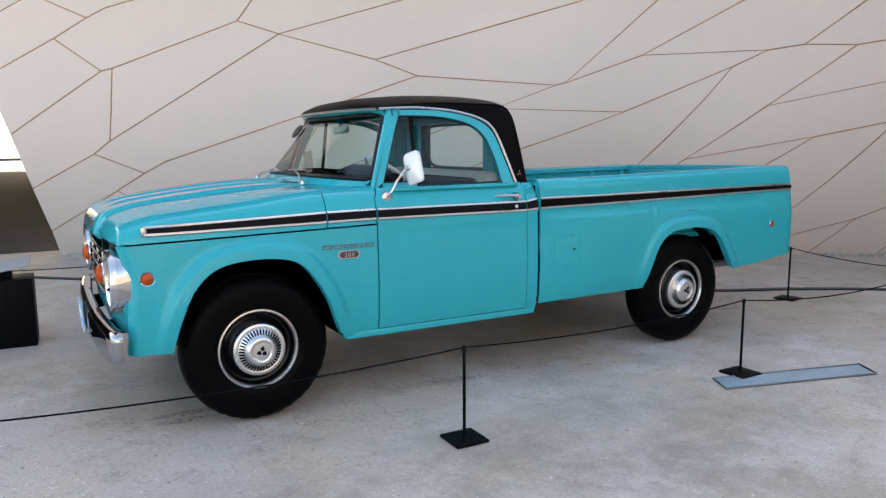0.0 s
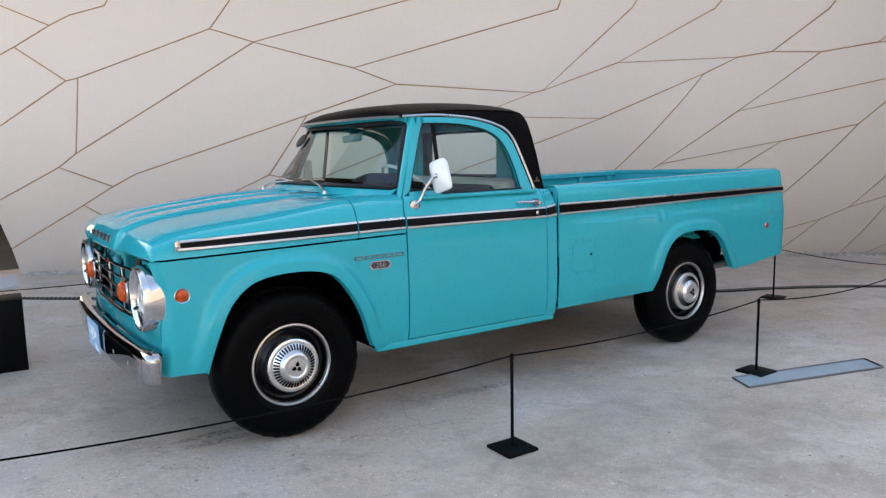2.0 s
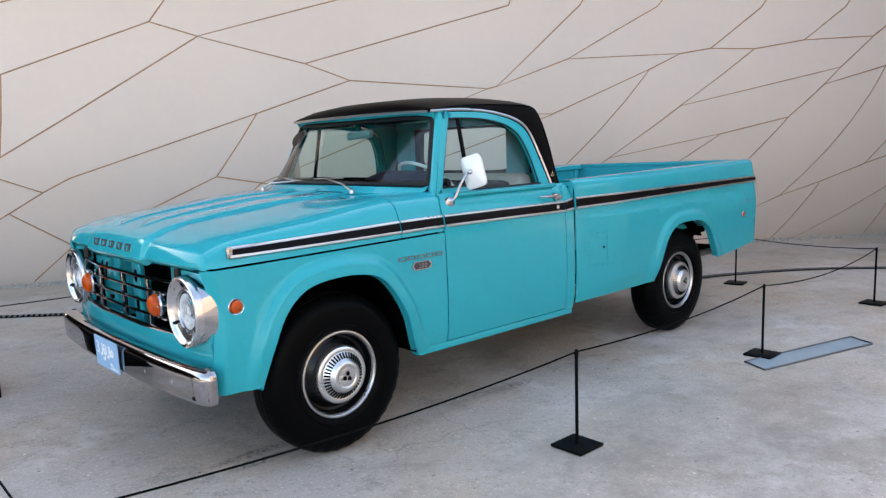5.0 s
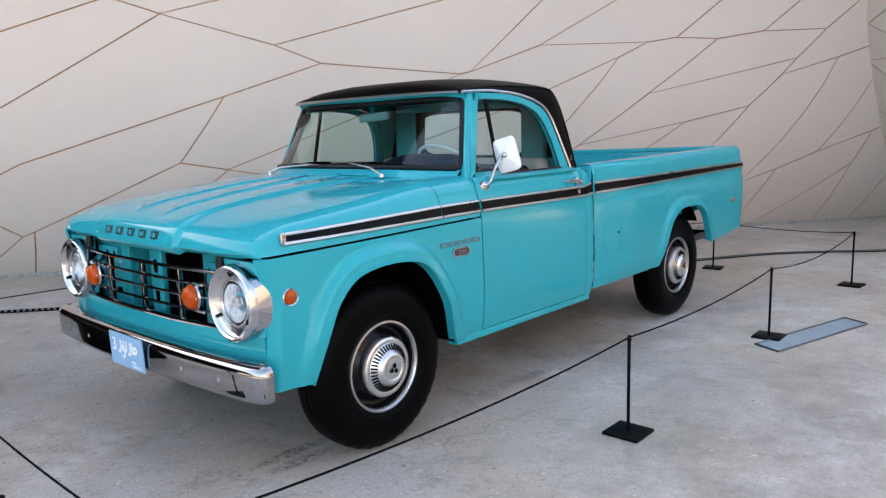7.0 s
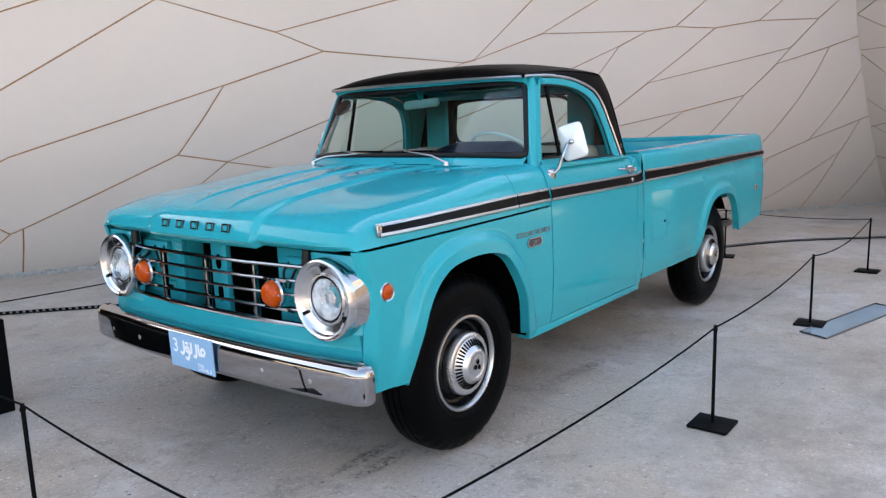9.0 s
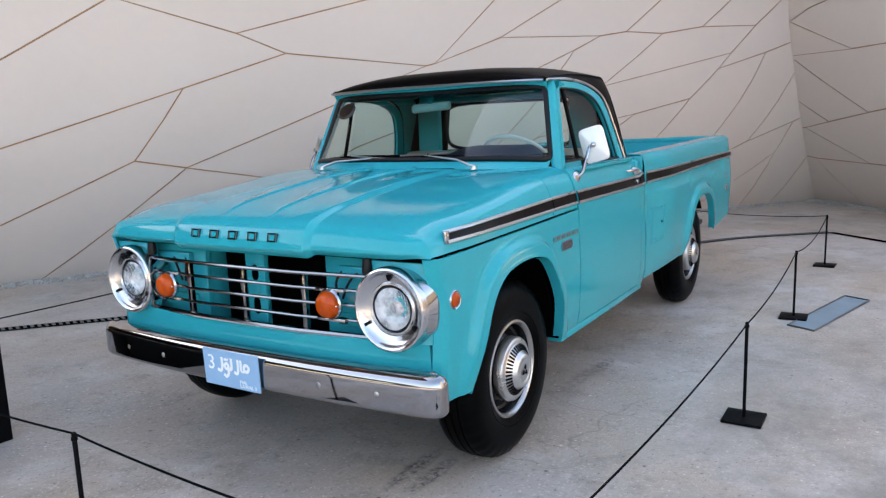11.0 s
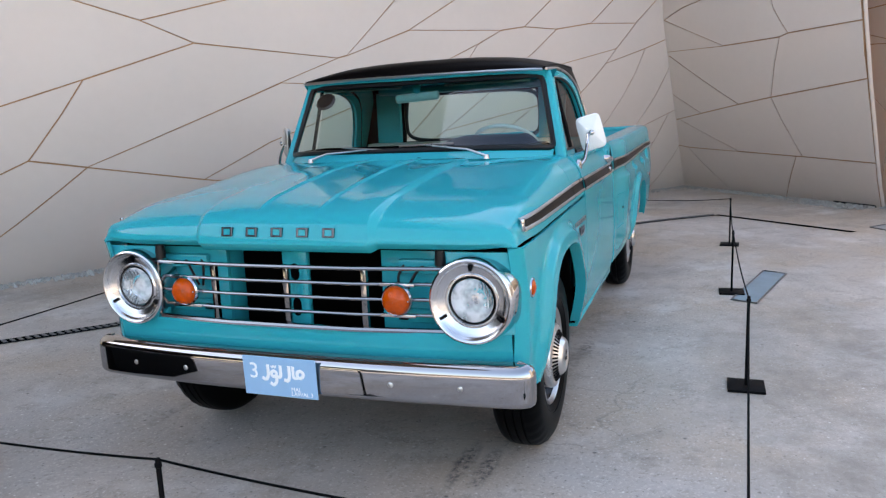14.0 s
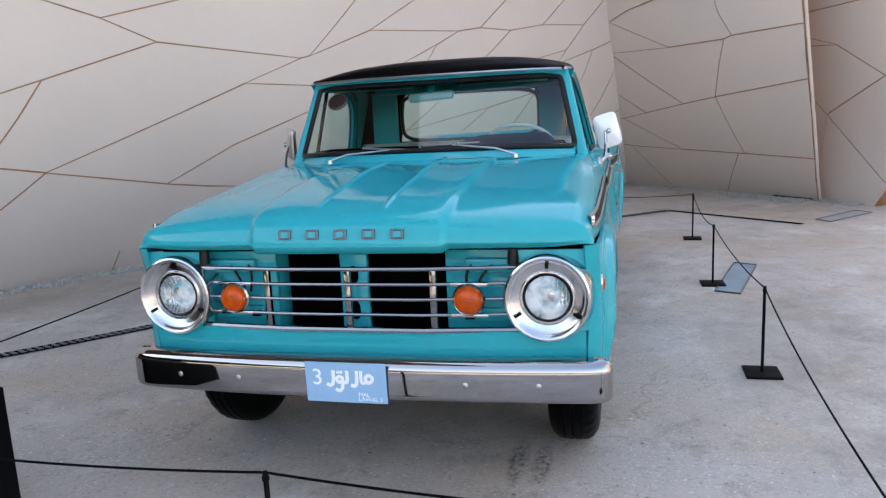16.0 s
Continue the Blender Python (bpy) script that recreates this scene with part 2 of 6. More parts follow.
def box(bm, x0, x1, y0, y1, z0, z1, bevel=0.0, seg=2, m=None):
    r = bmesh.ops.create_cube(bm, size=1.0)["verts"]
    for v in r:
        v.co = Vector((x0 + (v.co.x + 0.5) * (x1 - x0), y0 + (v.co.y + 0.5) * (y1 - y0), z0 + (v.co.z + 0.5) * (z1 - z0)))
    if bevel:
        es = {e for v in r for e in v.link_edges}
        out = bmesh.ops.bevel(bm, geom=list(es), offset=bevel, segments=seg, affect="EDGES", profile=0.5)
        r = list({v for f in out["faces"] for v in f.verts} | {v for v in r if v.is_valid})
    if m:
        bmesh.ops.transform(bm, matrix=m, verts=r)
    return r


def grid(bm, fn, us, vs, skip=None):
    rows = [[bm.verts.new(fn(u, v)) for v in vs] for u in us]
    for i in range(len(us) - 1):
        for j in range(len(vs) - 1):
            if skip and skip((us[i] + us[i + 1]) / 2, (vs[j] + vs[j + 1]) / 2):
                continue
            bm.faces.new((rows[i][j], rows[i + 1][j], rows[i + 1][j + 1], rows[i][j + 1]))
    for v in [v for v in bm.verts if not v.link_faces]:
        bm.verts.remove(v)
    return rows


def face_to(ob, v):
    """Turns the outer side of a thin pane towards v."""
    if sum(p.normal.dot(Vector(v)) * p.area for p in ob.data.polygons) < 0:
        ob.data.flip_normals()


def thicken(bm, t):
    """Gives a sheet real thickness: a second skin t behind it, joined along the rims."""
    bmesh.ops.recalc_face_normals(bm, faces=bm.faces[:])
    bm.normal_update()
    faces, rim = bm.faces[:], [e for e in bm.edges if e.is_boundary]
    twin = {v: bm.verts.new(v.co - v.normal * t) for v in bm.verts[:]}
    for f in faces:
        bm.faces.new([twin[v] for v in reversed(f.verts)])
    for e in rim:
        bm.faces.new((e.verts[0], e.verts[1], twin[e.verts[1]], twin[e.verts[0]]))


def lathe(bm, profile, centre, axis="y", seg=40, sign=1.0, a0=0.0, a1=360.0):
    """Turns (radius, along) pairs round an axis through centre."""
    full = abs(a1 - a0) >= 359.9
    n = seg if full else seg + 1
    rings = []
    for r, a in profile:
        ring = []
        for k in range(n):
            t = radians(a0 + (a1 - a0) * k / seg)
            c, s = r * math.cos(t), r * math.sin(t)
            p = {"y": (c, sign * a, s), "x": (sign * a, c, s), "z": (c, s, sign * a)}[axis]
            ring.append(bm.verts.new(Vector(centre) + Vector(p)))
        rings.append(ring)
    for p, q in zip(rings, rings[1:]):
        for k in range(seg):
            bm.faces.new((p[k], p[(k + 1) % n], q[(k + 1) % n], q[k]))
    return rings


def cap(bm, ring):
    return bm.faces.new(ring)


def sweep(bm, pts, radius, seg=8, closed=False, squash=1.0, ends=True):
    """A round bar along points."""
    pts = [Vector(p) for p in pts]
    n = len(pts)
    up, rings = None, []
    for i, p in enumerate(pts):
        a = pts[i - 1] if (i or closed) else pts[i]
        b = pts[(i + 1) % n] if (i < n - 1 or closed) else pts[i]
        d = (b - a).normalized()
        if up is None:
            up = Vector((0, 0, 1)) if abs(d.z) < 0.9 else Vector((1, 0, 0))
        side = d.cross(up).normalized()
        up = side.cross(d).normalized()
        r = radius[i] if isinstance(radius, (list, tuple)) else radius
        rings.append([bm.verts.new(p + r * (math.cos(2 * math.pi * k / seg) * side + squash * math.sin(2 * math.pi * k / seg) * up)) for k in range(seg)])
    for i in range(n if closed else n - 1):
        p, q = rings[i], rings[(i + 1) % n]
        for k in range(seg):
            bm.faces.new((p[k], p[(k + 1) % seg], q[(k + 1) % seg], q[k]))
    if ends and not closed:
        bm.faces.new(rings[0][::-1])
        bm.faces.new(rings[-1])
    return rings


def resample(pts, n):
    """n points at even steps along a polyline."""
    p = np.array(pts, float)
    s = np.r_[0, np.cumsum(np.linalg.norm(np.diff(p, axis=0), axis=1))]
    t = np.linspace(0, s[-1], n)
    return np.stack([np.interp(t, s, p[:, k]) for k in range(p.shape[1])], 1)


def spline(pts, n):
    """A smooth curve through points (Catmull-Rom), n points in all."""
    p = [np.array(q, float) for q in pts]
    p = [2 * p[0] - p[1], *p, 2 * p[-1] - p[-2]]
    out = []
    m = len(p) - 3
    for k in range(n):
        u = k / (n - 1) * m
        i = min(int(u), m - 1)
        t = u - i
        a, b, c, d = p[i : i + 4]
        out.append(0.5 * (2 * b + (c - a) * t + (2 * a - 5 * b + 4 * c - d) * t * t + (3 * b - a - 3 * c + d) * t**3))
    return np.array(out)


def smooth01(x):
    x = min(max(x, 0.0), 1.0)
    return x * x * (3 - 2 * x)


def bars(bm, rows):
    """Plain bars: boxes from rows of x0, x1, y0, y1, z0, z1."""
    for r in rows:
        box(bm, *r, bevel=0.002, seg=1)


# ---- walls of slanted panels ----
def cells(nodes, chains):
    """The closed cells of a net of joints. Chains are strings of node names."""
    near = {}
    for chain in chains:
        names = chain.split()
        for a, b in zip(names, names[1:]):
            near.setdefault(a, set()).add(b)
            near.setdefault(b, set()).add(a)
    turn = {a: sorted(bs, key=lambda b: math.atan2(nodes[b][1] - nodes[a][1], nodes[b][0] - nodes[a][0])) for a, bs in near.items()}
    done, out = set(), []
    for a in turn:
        for b in turn[a]:
            if (a, b) in done:
                continue
            loop, p, q = [], a, b
            while (p, q) not in done:
                done.add((p, q))
                loop.append(p)
                k = turn[q].index(p)
                p, q = q, turn[q][k - 1]
            xy = [nodes[c] for c in loop]
            area = sum(u[0] * v[1] - v[0] * u[1] for u, v in zip(xy, xy[1:] + xy[:1])) / 2
            if area > 0.01:
                out.append(xy)
    return out


def inset(poly, g):
    """The polygon drawn in by g on every side."""
    out, n = [], len(poly)
    for i in range(n):
        p, q, r = (Vector(poly[k % n]).to_2d() for k in (i - 1, i, i + 1))
        a, b = (q - p).normalized(), (r - q).normalized()
        na, nb = Vector((-a.y, a.x)), Vector((-b.y, b.x))
        m = na + nb
        d = max(0.35, 1 + na.dot(nb))
        out.append(tuple(q + m * (g / d)))
    return out


def panel_wall(name, nodes, chains, surf, gap, step, frame_grid, label, rim=None, deep=0.25):
    """A wall of cast panels with open joints: a dark backing and every panel proud of it."""
    us, vs = frame_grid
    bm = bmesh.new()
    near_v, far_v = (grid(bm, lambda u, v: surf(*(rim(u, v) if rim else (u, v)), d), us, vs) for d in (0.012, deep))
    bmesh.ops.bridge_loops(bm, edges=[e for e in bm.edges if e.is_boundary])
    wall = new(name, finish(name, bm, M_JOINT))
    tagged(wall, label, "wall", kind="structure")
    ORIGIN[wall.name] = Vector((0, 0, 0))
    for poly in cells(nodes, chains):
        pl = inset(poly, gap)
        bm = bmesh.new()
        f = bm.faces.new([bm.verts.new((u, v, 0)) for u, v in pl])
        bmesh.ops.triangulate(bm, faces=[f])
        for ax in (0, 1):
            lo, hi = min(p[ax] for p in pl), max(p[ax] for p in pl)
            k = math.floor(lo / step) + 1
            while k * step < hi - 1e-4:
                no = Vector((1, 0, 0)) if ax == 0 else Vector((0, 1, 0))
                bmesh.ops.bisect_plane(bm, geom=bm.verts[:] + bm.edges[:] + bm.faces[:], plane_co=no * (k * step), plane_no=no)
                k += 1
        ext = bmesh.ops.extrude_face_region(bm, geom=bm.faces[:])
        top = {e for e in ext["geom"] if isinstance(e, bmesh.types.BMVert)}
        for v in bm.verts:
            v.co = surf(v.co.x, v.co.y, 0.0 if v in top else 0.011)
        part("panel", bm, M_WALL, wall, angle=50)
    return wall


# ---- the setting ----
def lean(z):
    k = min(z, 2.6)
    return -0.8706 * k + 0.1908 * k * k + 0.12 * (z - k)


def north(x, z, d=0.0):
    """The long leaning wall: along x, height z, depth d behind its face."""
    slope = -0.4983 - 0.0248 * x
    s = math.hypot(1, slope)
    return Vector((x - slope / s * d, 6.105 - 0.4983 * x - 0.0124 * x * x - 0.2 * smooth01((x - 5.2) / 3.6) + lean(z) + d / s, z))


def east(u, z, d=0.0):
    """The far wall that leans towards the truck: u along its foot."""
    o = 0.2 + 0.9 * z - 0.15 * z * z - d
    return Vector((11.42 - 0.743 * u - 0.669 * o, -1.158 - 0.669 * u + 0.743 * o, z))


def beyond(u, z, d=0.0):
    """The third wall, past the edge of the far one."""
    o = 0.25 * z - d
    return Vector((8.44 - 0.88 * u - 0.475 * o, -3.84 - 0.475 * u + 0.88 * o, z))


NODES_A = dict(b0=(-0.70, -0.02), b1=(-0.80, 0.36), b2=(-0.985, 0.95), b3=(-1.18, 1.63), b4=(-1.40, 2.32), b5=(-1.56, 2.88), b6=(-2.2, 5.0),
    n1=(-0.04, 3.16), n1b=(0.32, 3.27), n2=(-0.25, 3.04), j=(-0.82, 3.32), n3=(-0.62, 2.79), n4=(-0.14, 2.40), n5=(-0.02, 2.43), n6=(-0.09, 1.55),
    n7=(-0.27, 1.39), n8=(0.29, 1.14), n9=(0.53, 1.29), n10=(1.37, 3.0), n11=(1.55, 3.26), wa=(1.81, 2.84), a2=(3.16, 3.24), a3=(4.1, 3.52), s12=(2.83, 2.52),
    sb=(5.03, 3.2), wb=(3.27, 2.32), wc=(4.72, 2.19), c1=(4.83, 2.22), c2=(5.8, 3.2), ba=(-0.02, 0.914), l2=(0.61, 0.48), l4=(0.71, 0.53),
    l3=(0.30, 0.08), l5=(0.80, -0.02), we=(1.95, 1.24), wd=(2.32, 1.96), wg=(2.42, 1.14), g0=(1.40, -0.02), nh=(4.11, 1.92), l0=(0.24, -0.02))
NODES_B = dict(c3=(5.62, 2.54), c4=(6.62, 3.17), c7=(6.8, 2.57), k1=(7.14, 2.63), c6=(7.71, 3.13), k8=(7.6, 2.61), k2=(8.15, 2.71), kt=(8.63, 3.12),
    k3=(8.92, 2.74), k3t=(9.36, 3.11), c9=(6.47, 2.38), c10=(5.45, 1.86), c11=(5.74, 1.24), cb=(5.35, 0.65), cf=(4.95, -0.02), k7=(6.83, 1.92),
    k10=(6.18, 1.28), c15=(5.74, 0.8), c0=(5.55, -0.02), k11=(7.32, 1.54), k12=(6.99, 1.22), kf=(6.17, 0.4), kg=(6.03, -0.02), k4=(8.53, 2.35),
    k17=(8.36, 2.14), k5=(8.02, 1.73), k6=(7.73, 1.2), kh=(7.1, -0.02), k19=(9.05, 2.36), k18=(9.49, 2.52), kr=(12.0, 3.3),
    k20b=(8.32, 0.67), kj=(7.92, -0.02), k25=(8.7, 0.85), k22=(9.12, 1.08), k23=(9.72, 1.35), ks=(12.0, 2.25), k24=(9.56, 2.15), lb=(8.11, 0.51), kq=(7.68, 0.31), kink=(9.68, 0.89), ku=(9.71, 2.6))
NODES_C = dict(k26=(8.63, -0.02), k27=(8.91, -0.02), k30=(9.7, 0.66), k31=(10.05, 1.10), kv=(12.0, 1.9), k29=(9.8, -0.02), k32=(10.3, -0.02),
    k33=(10.28, 1.11), k34=(10.13, 1.53), g2=(3.51, 0.91), g3=(3.98, 0.83), g4=(4.08, 1.27), g5=(4.9, 1.61), h1=(2.94, -0.02), h2=(3.33, 0.30),
    h3=(3.39, -0.02), gb=(4.3, 0.79), t1=(-0.7, 5.0), t2=(1.2, 5.0), t3=(2.75, 5.0), t4=(4.5, 5.0), t5=(5.7, 5.0), t6=(6.9, 5.0), t7=(8.0, 5.0),
    t8=(9.0, 5.0), t9=(9.9, 5.0), t10=(10.7, 5.0), tr=(12.0, 5.0), br=(12.0, -0.02))
CHAINS = ["b0 b1 b2 b3 b4 b5 b6 t1 t2 t3 t4 t5 t6 t7 t8 t9 t10 tr kr ks kv br k32 k29 k27 k26 kj kh kg c0 cf h3 h1 g0 l5 l0 b0",
    "b1 ba n8 n9 wd wb", "n7 n8", "b2 n7 n6 wa", "n5 n6", "b3 n4 n5 n10 n11 t3", "n3 n4", "b4 n3 n2 n1 n1b t2", "n2 j", "b5 j t1", "n10 wa", "wa a2 a3 t4",
    "wa s12 wb wc", "s12 sb t5", "wc c1 c3 c4 t7", "c1 c2 t6", "wg nh wc", "we wg g2 g3 gb cb", "g0 wg", "we wd", "l0 l3 l2 l4 we", "ba l2", "l4 l5",
    "g2 g4 g5 c10 c9 c7", "nh c10", "h1 h2 gb", "h3 h2", "c3 c7 k1 k8 k2 k3", "k1 c6 t8", "k2 kt t9", "k3 k3t t10", "c9 c11 cb cf", "k8 k7 k10 c15 c0",
    "k7 k4", "k10 k11 k5", "k11 k12 kf kg", "k3 k4 k17 k5 k6 kh", "k17 k19 k18 ku kr", "k19 k20b lb kq kh", "lb kj", "k20b k25 k22 k23 k34 ks", "k22 k24 ku", "k25 k26",
    "k27 kink", "k30 k31 k33 kv", "k29 k30 kink k23", "k32 k33 k34"]


def build_walls():
    panel_wall("wall_north", {**NODES_A, **NODES_B, **NODES_C}, CHAINS, north, 0.0075, 0.33,
        ([-1.0, 0] + [0.33 * k for k in range(2, 36)] + [12], [0.0] + [0.165 * k for k in range(1, 17)] + [4.9]), "pale beige cast panel wall leaning over the concrete floor", lambda u, v: (u if u > -0.9 else -0.68 - 0.3 * v, v))
    # left rim of the backing follows the slanted end of the wall
    e = dict(p0=(-0.6, -0.02), p1=(-0.6, 0.97), p2=(-0.6, 1.13), p3=(-0.6, 2.34), p5=(-0.6, 5), q1=(1.28, 2.80), q2=(2.27, 3.01), q2t=(2.4, 5), q3=(-0.6, 3.4),
        q4=(1.70, 2.93), b1=(2.513, 2.295), c2=(3.682, 2.349), c3=(4.775, 2.38), c3t=(4.73, 3.1), g4=(4.637, 1.207), d0=(3.474, 2.683), d1=(2.8, 5), e0=(3.542, 2.313), e1=(3.195, 1.538), f0=(1.332, 2.243),
        f1=(2.551, 1.456), g3=(4.73, 1.71), h1=(1.70, 1.335), h0=(0.46, 2.09), i1=(3.345, 0.693), j1=(2.15, 0.73), j3=(4.466, 0.65), k0=(1.125, 1.248), l0=(1.032, 0.765), l2=(1.10, 0.60),
        l1=(1.46, -0.02), m0=(3.232, 0.695), m1=(2.55, -0.02), r0=(4.17, -0.02), r5=(4.1, 5.0))
    ch = ["p0 p1 p2 h0 p3 q3 p5 q2t d1 r5 c3t c3 g3 g4 j3 r0 m1 l1 p0", "p3 b1 e0 c2 c3", "q1 q4 q2 q2t", "q3 q1 b1", "d1 d0 c2", "e0 e1", "p3 f0 f1", "p2 k0 h1 f1 e1 g3", "h0 h1",
        "e1 i1", "p1 l0 j1 m0 i1 j3", "k0 j1", "l0 l2 l1", "m0 m1"]
    ends = [(4.18, 0.0), (4.366, 0.426), (4.466, 0.671), (4.637, 1.207), (4.738, 1.725), (4.787, 2.38), (4.774, 2.77), (4.73, 3.159), (4.53, 4.0), (4.12, 4.9)]
    wall = panel_wall("wall_east", e, ch, east, 0.008, 0.4, ([-0.5, 0.5, 1.5, 2.5, 3.5, 4.19], [0.0, 0.4, 0.8, 1.2, 1.6, 2.0, 2.4, 2.8, 4.8]),
        "shaded beige panel wall leaning over the floor", lambda u, v: (u if u < 4.1 else float(np.interp(v, [q[1] for q in ends], [q[0] for q in ends])) - 0.01, v), 0.05)
    bm = bmesh.new()
    grid(bm, lambda u, v: east(np.interp(v, [q[1] for q in ends], [q[0] for q in ends]) + 0.012, v, u), [0.0, 0.03, 0.055], [q[1] for q in ends])
    thicken(bm, 0.012)
    part("edge_trim", bm, M_WALL, wall, "pale cast edge of the panel wall")
    # black strip painted as the shade of the open gap under the last panel
    bm = bmesh.new()
    grid(bm, lambda u, z: east(u, z, -0.006), [3.46, 3.7, 3.9, 4.12], [0.0, 0.018, 0.036])
    thicken(bm, 0.01)
    part("foot_gap", bm, M_BLACK, wall, "black strip standing for the shaded gap at the foot of the panels")
    t = dict(x0=(-0.35, -0.02), x2=(1.03, -0.02), x3=(1.62, 0.6), x4=(2.2, 1.3), x5=(3.0, 5.0), x6=(-0.35, 5.0), a0=(-0.35, 2.53), a1=(1.3, 2.62), a2=(2.4, 2.68), b0=(-0.35, 2.75),
        b1=(0.83, 2.13), b2=(1.53, 1.70), c0=(-0.35, 2.19), d0=(-0.35, 2.02), d1=(0.47, 1.23), d2=(1.29, 0.245), f1=(-0.05, 0.0))
    t["b0"], t["d2"], t["f1"] = (-0.35, 2.45), (1.33, 0.30), (-0.05, -0.02)
    t["a0"] = (-0.35, 2.56)
    ch = ["x0 f1 x2 d2 x3 x4 a2 x5 x6 a0 b0 c0 d0 x0", "a0 a1 a2", "b0 b1 b2 x4", "c0 b1", "d0 d1 d2", "d1 b2", "d1 f1"]
    panel_wall("wall_beyond", t, ch, beyond, 0.008, 0.5, ([-0.3, 0.3, 1.02, 1.6, 2.15], [0.0, 0.6, 1.2, 2.0, 3.0, 4.8]), "cool grey panel wall past the edge of the far wall", lambda u, v: (u, v + max(0.0, u - 1.02) * 1.15 * (1 - v / 5)))


def build_ground():
    bm = bmesh.new()
    us = [-400, -120, -40, -12, -5] + [-1.4 + 0.2 * k for k in range(35)] + [12, 40, 120, 400]
    vs = [-400, -120, -40, -12, -4] + [-1.8 + 0.2 * k for k in range(19)] + [4, 12, 40, 120, 400]

    def hollow(u, v):
        return smooth01((u + 1.1) / 0.6) * smooth01((5.0 - u) / 0.6) * smooth01((1.65 - abs(v)) / 0.6)

    grid(bm, lambda u, v: Vector((u, v, -0.033 * hollow(u, v))), us, vs)
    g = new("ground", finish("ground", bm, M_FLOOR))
    tagged(g, "pale grey trowelled concrete floor with stains, scuffs and painted shade", "floor", kind="structure")
    ORIGIN[g.name] = Vector((0, 0, 0))
    bm = bmesh.new()
    box(bm, -60, -0.2, 6.95, 38, -0.2, 0.012)
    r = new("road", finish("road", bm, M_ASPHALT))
    tagged(r, "paving beyond the end of the wall, darkened for the shaded passage", "road", kind="structure")
    bm = bmesh.new()
    box(bm, -160, 40, 38, 300, -0.2, 0.02)
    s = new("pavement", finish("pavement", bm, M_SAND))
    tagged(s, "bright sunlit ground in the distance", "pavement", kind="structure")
    bm = bmesh.new()
    box(bm, -60, 20, 62, 62.3, -0.1, 0.24)
    r = new("trim", finish("trim", bm, M_ASPHALT))
    tagged(r, "dark low kerb wall in the distance", "kerb", kind="structure")
    # unseen underside of the leaning storey, furthest at its open end for wall shade
    def reach(u):
        return float(np.interp(u, [-9, -1, 0.4, 3, 7, 15], [8.5, 7.0, 4.2, 3.0, 1.6, 0.6]))

    bm = bmesh.new()
    grid(bm, lambda u, v: north(u, 5.0) + Vector((-0.35, -0.85, 0.42)) * (reach(u) * v) + Vector((0, 0.8 * (v < 0), -0.3 * (v < 0))), [-3, -2.2, 1, 4, 7, 10, 12.5, 15], [-0.1, 0, 0.33, 0.66, 1])
    thicken(bm, 0.3)
    # near-black base stands for the shade on the pale cladding
    c = new("ceiling", finish("ceiling", bm, M_BLOCK_DARK))
    tagged(c, "unseen underside of the leaning storey, shade put into its dark colour", "ceiling", kind="structure")
    # unseen slab, added to keep the sun off the passage floor
    bm = bmesh.new()
    box(bm, -45, 16, 7.9, 45, 3.75, 4.1)
    c = new("ceiling_passage", finish("ceiling_passage", bm, M_BLOCK_DARK))
    tagged(c, "unseen dark slab added to shade the passage", "ceiling", kind="structure")
    # unseen mass on top of the wall, added to hold sun off the court
    bm = bmesh.new()
    grid(bm, lambda u, v: north(u, 5.0) + Vector((0, 0.4, -0.2)) + Vector((0.25, 0.5, 1)) * (v * float(np.interp(u, [4, 8, 12, 17], [10, 9, 8, 7]))), [-3, 0, 4, 8, 12, 17], [0, 0.5, 1])
    thicken(bm, -0.5)
    w = new("wall_upper", finish("wall_upper", bm, M_BLOCK_MID))
    tagged(w, "unseen plain upper storey added to block the sun", "wall", kind="structure")
    # unseen band above the far wall, added against stray sun patches
    bm = bmesh.new()
    grid(bm, lambda u, v: east(u, 4.9) + Vector((0.6 * v + 0.3, -0.2 * v, v)), [-2, 0, 2, 3.8], [-0.2, 0.3, 0.6])
    thicken(bm, -0.5)
    w = new("wall_upper_east", finish("wall_upper_east", bm, M_WALL))
    tagged(w, "unseen plain band added over the far wall to block the sun", "wall", kind="structure")
    # unseen wall, added so the truck's nose reflects dark instead of bright horizon
    bm = bmesh.new()
    box(bm, -45, -4.6, 40, 40.4, 0, 3.74)
    w = new("wall_passage", finish("wall_passage", bm, M_BLOCK_DARK))
    tagged(w, "unseen dark wall added to dim reflections from the passage", "wall", kind="structure")
    # unseen walls added in front and across the court, to cut skylight and reflections
    for name, r in (("wall_west", (-19, -18.4, -24, 7, 0, 2.4)), ("wall_south", (-3.5, 2.5, -11.6, -11, 0, 9.0)), ("wall_south_east", (2.5, 26, -14.6, -14, 0, 5.0))):
        bm = bmesh.new()
        box(bm, *r, 0.02, 1)
        w = new(name, finish(name, bm, M_BLOCK_DARK if name == "wall_south_east" else M_BLOCK_MID))
        tagged(w, "unseen plain wall added to cut skylight and reflections", "wall", kind="structure")


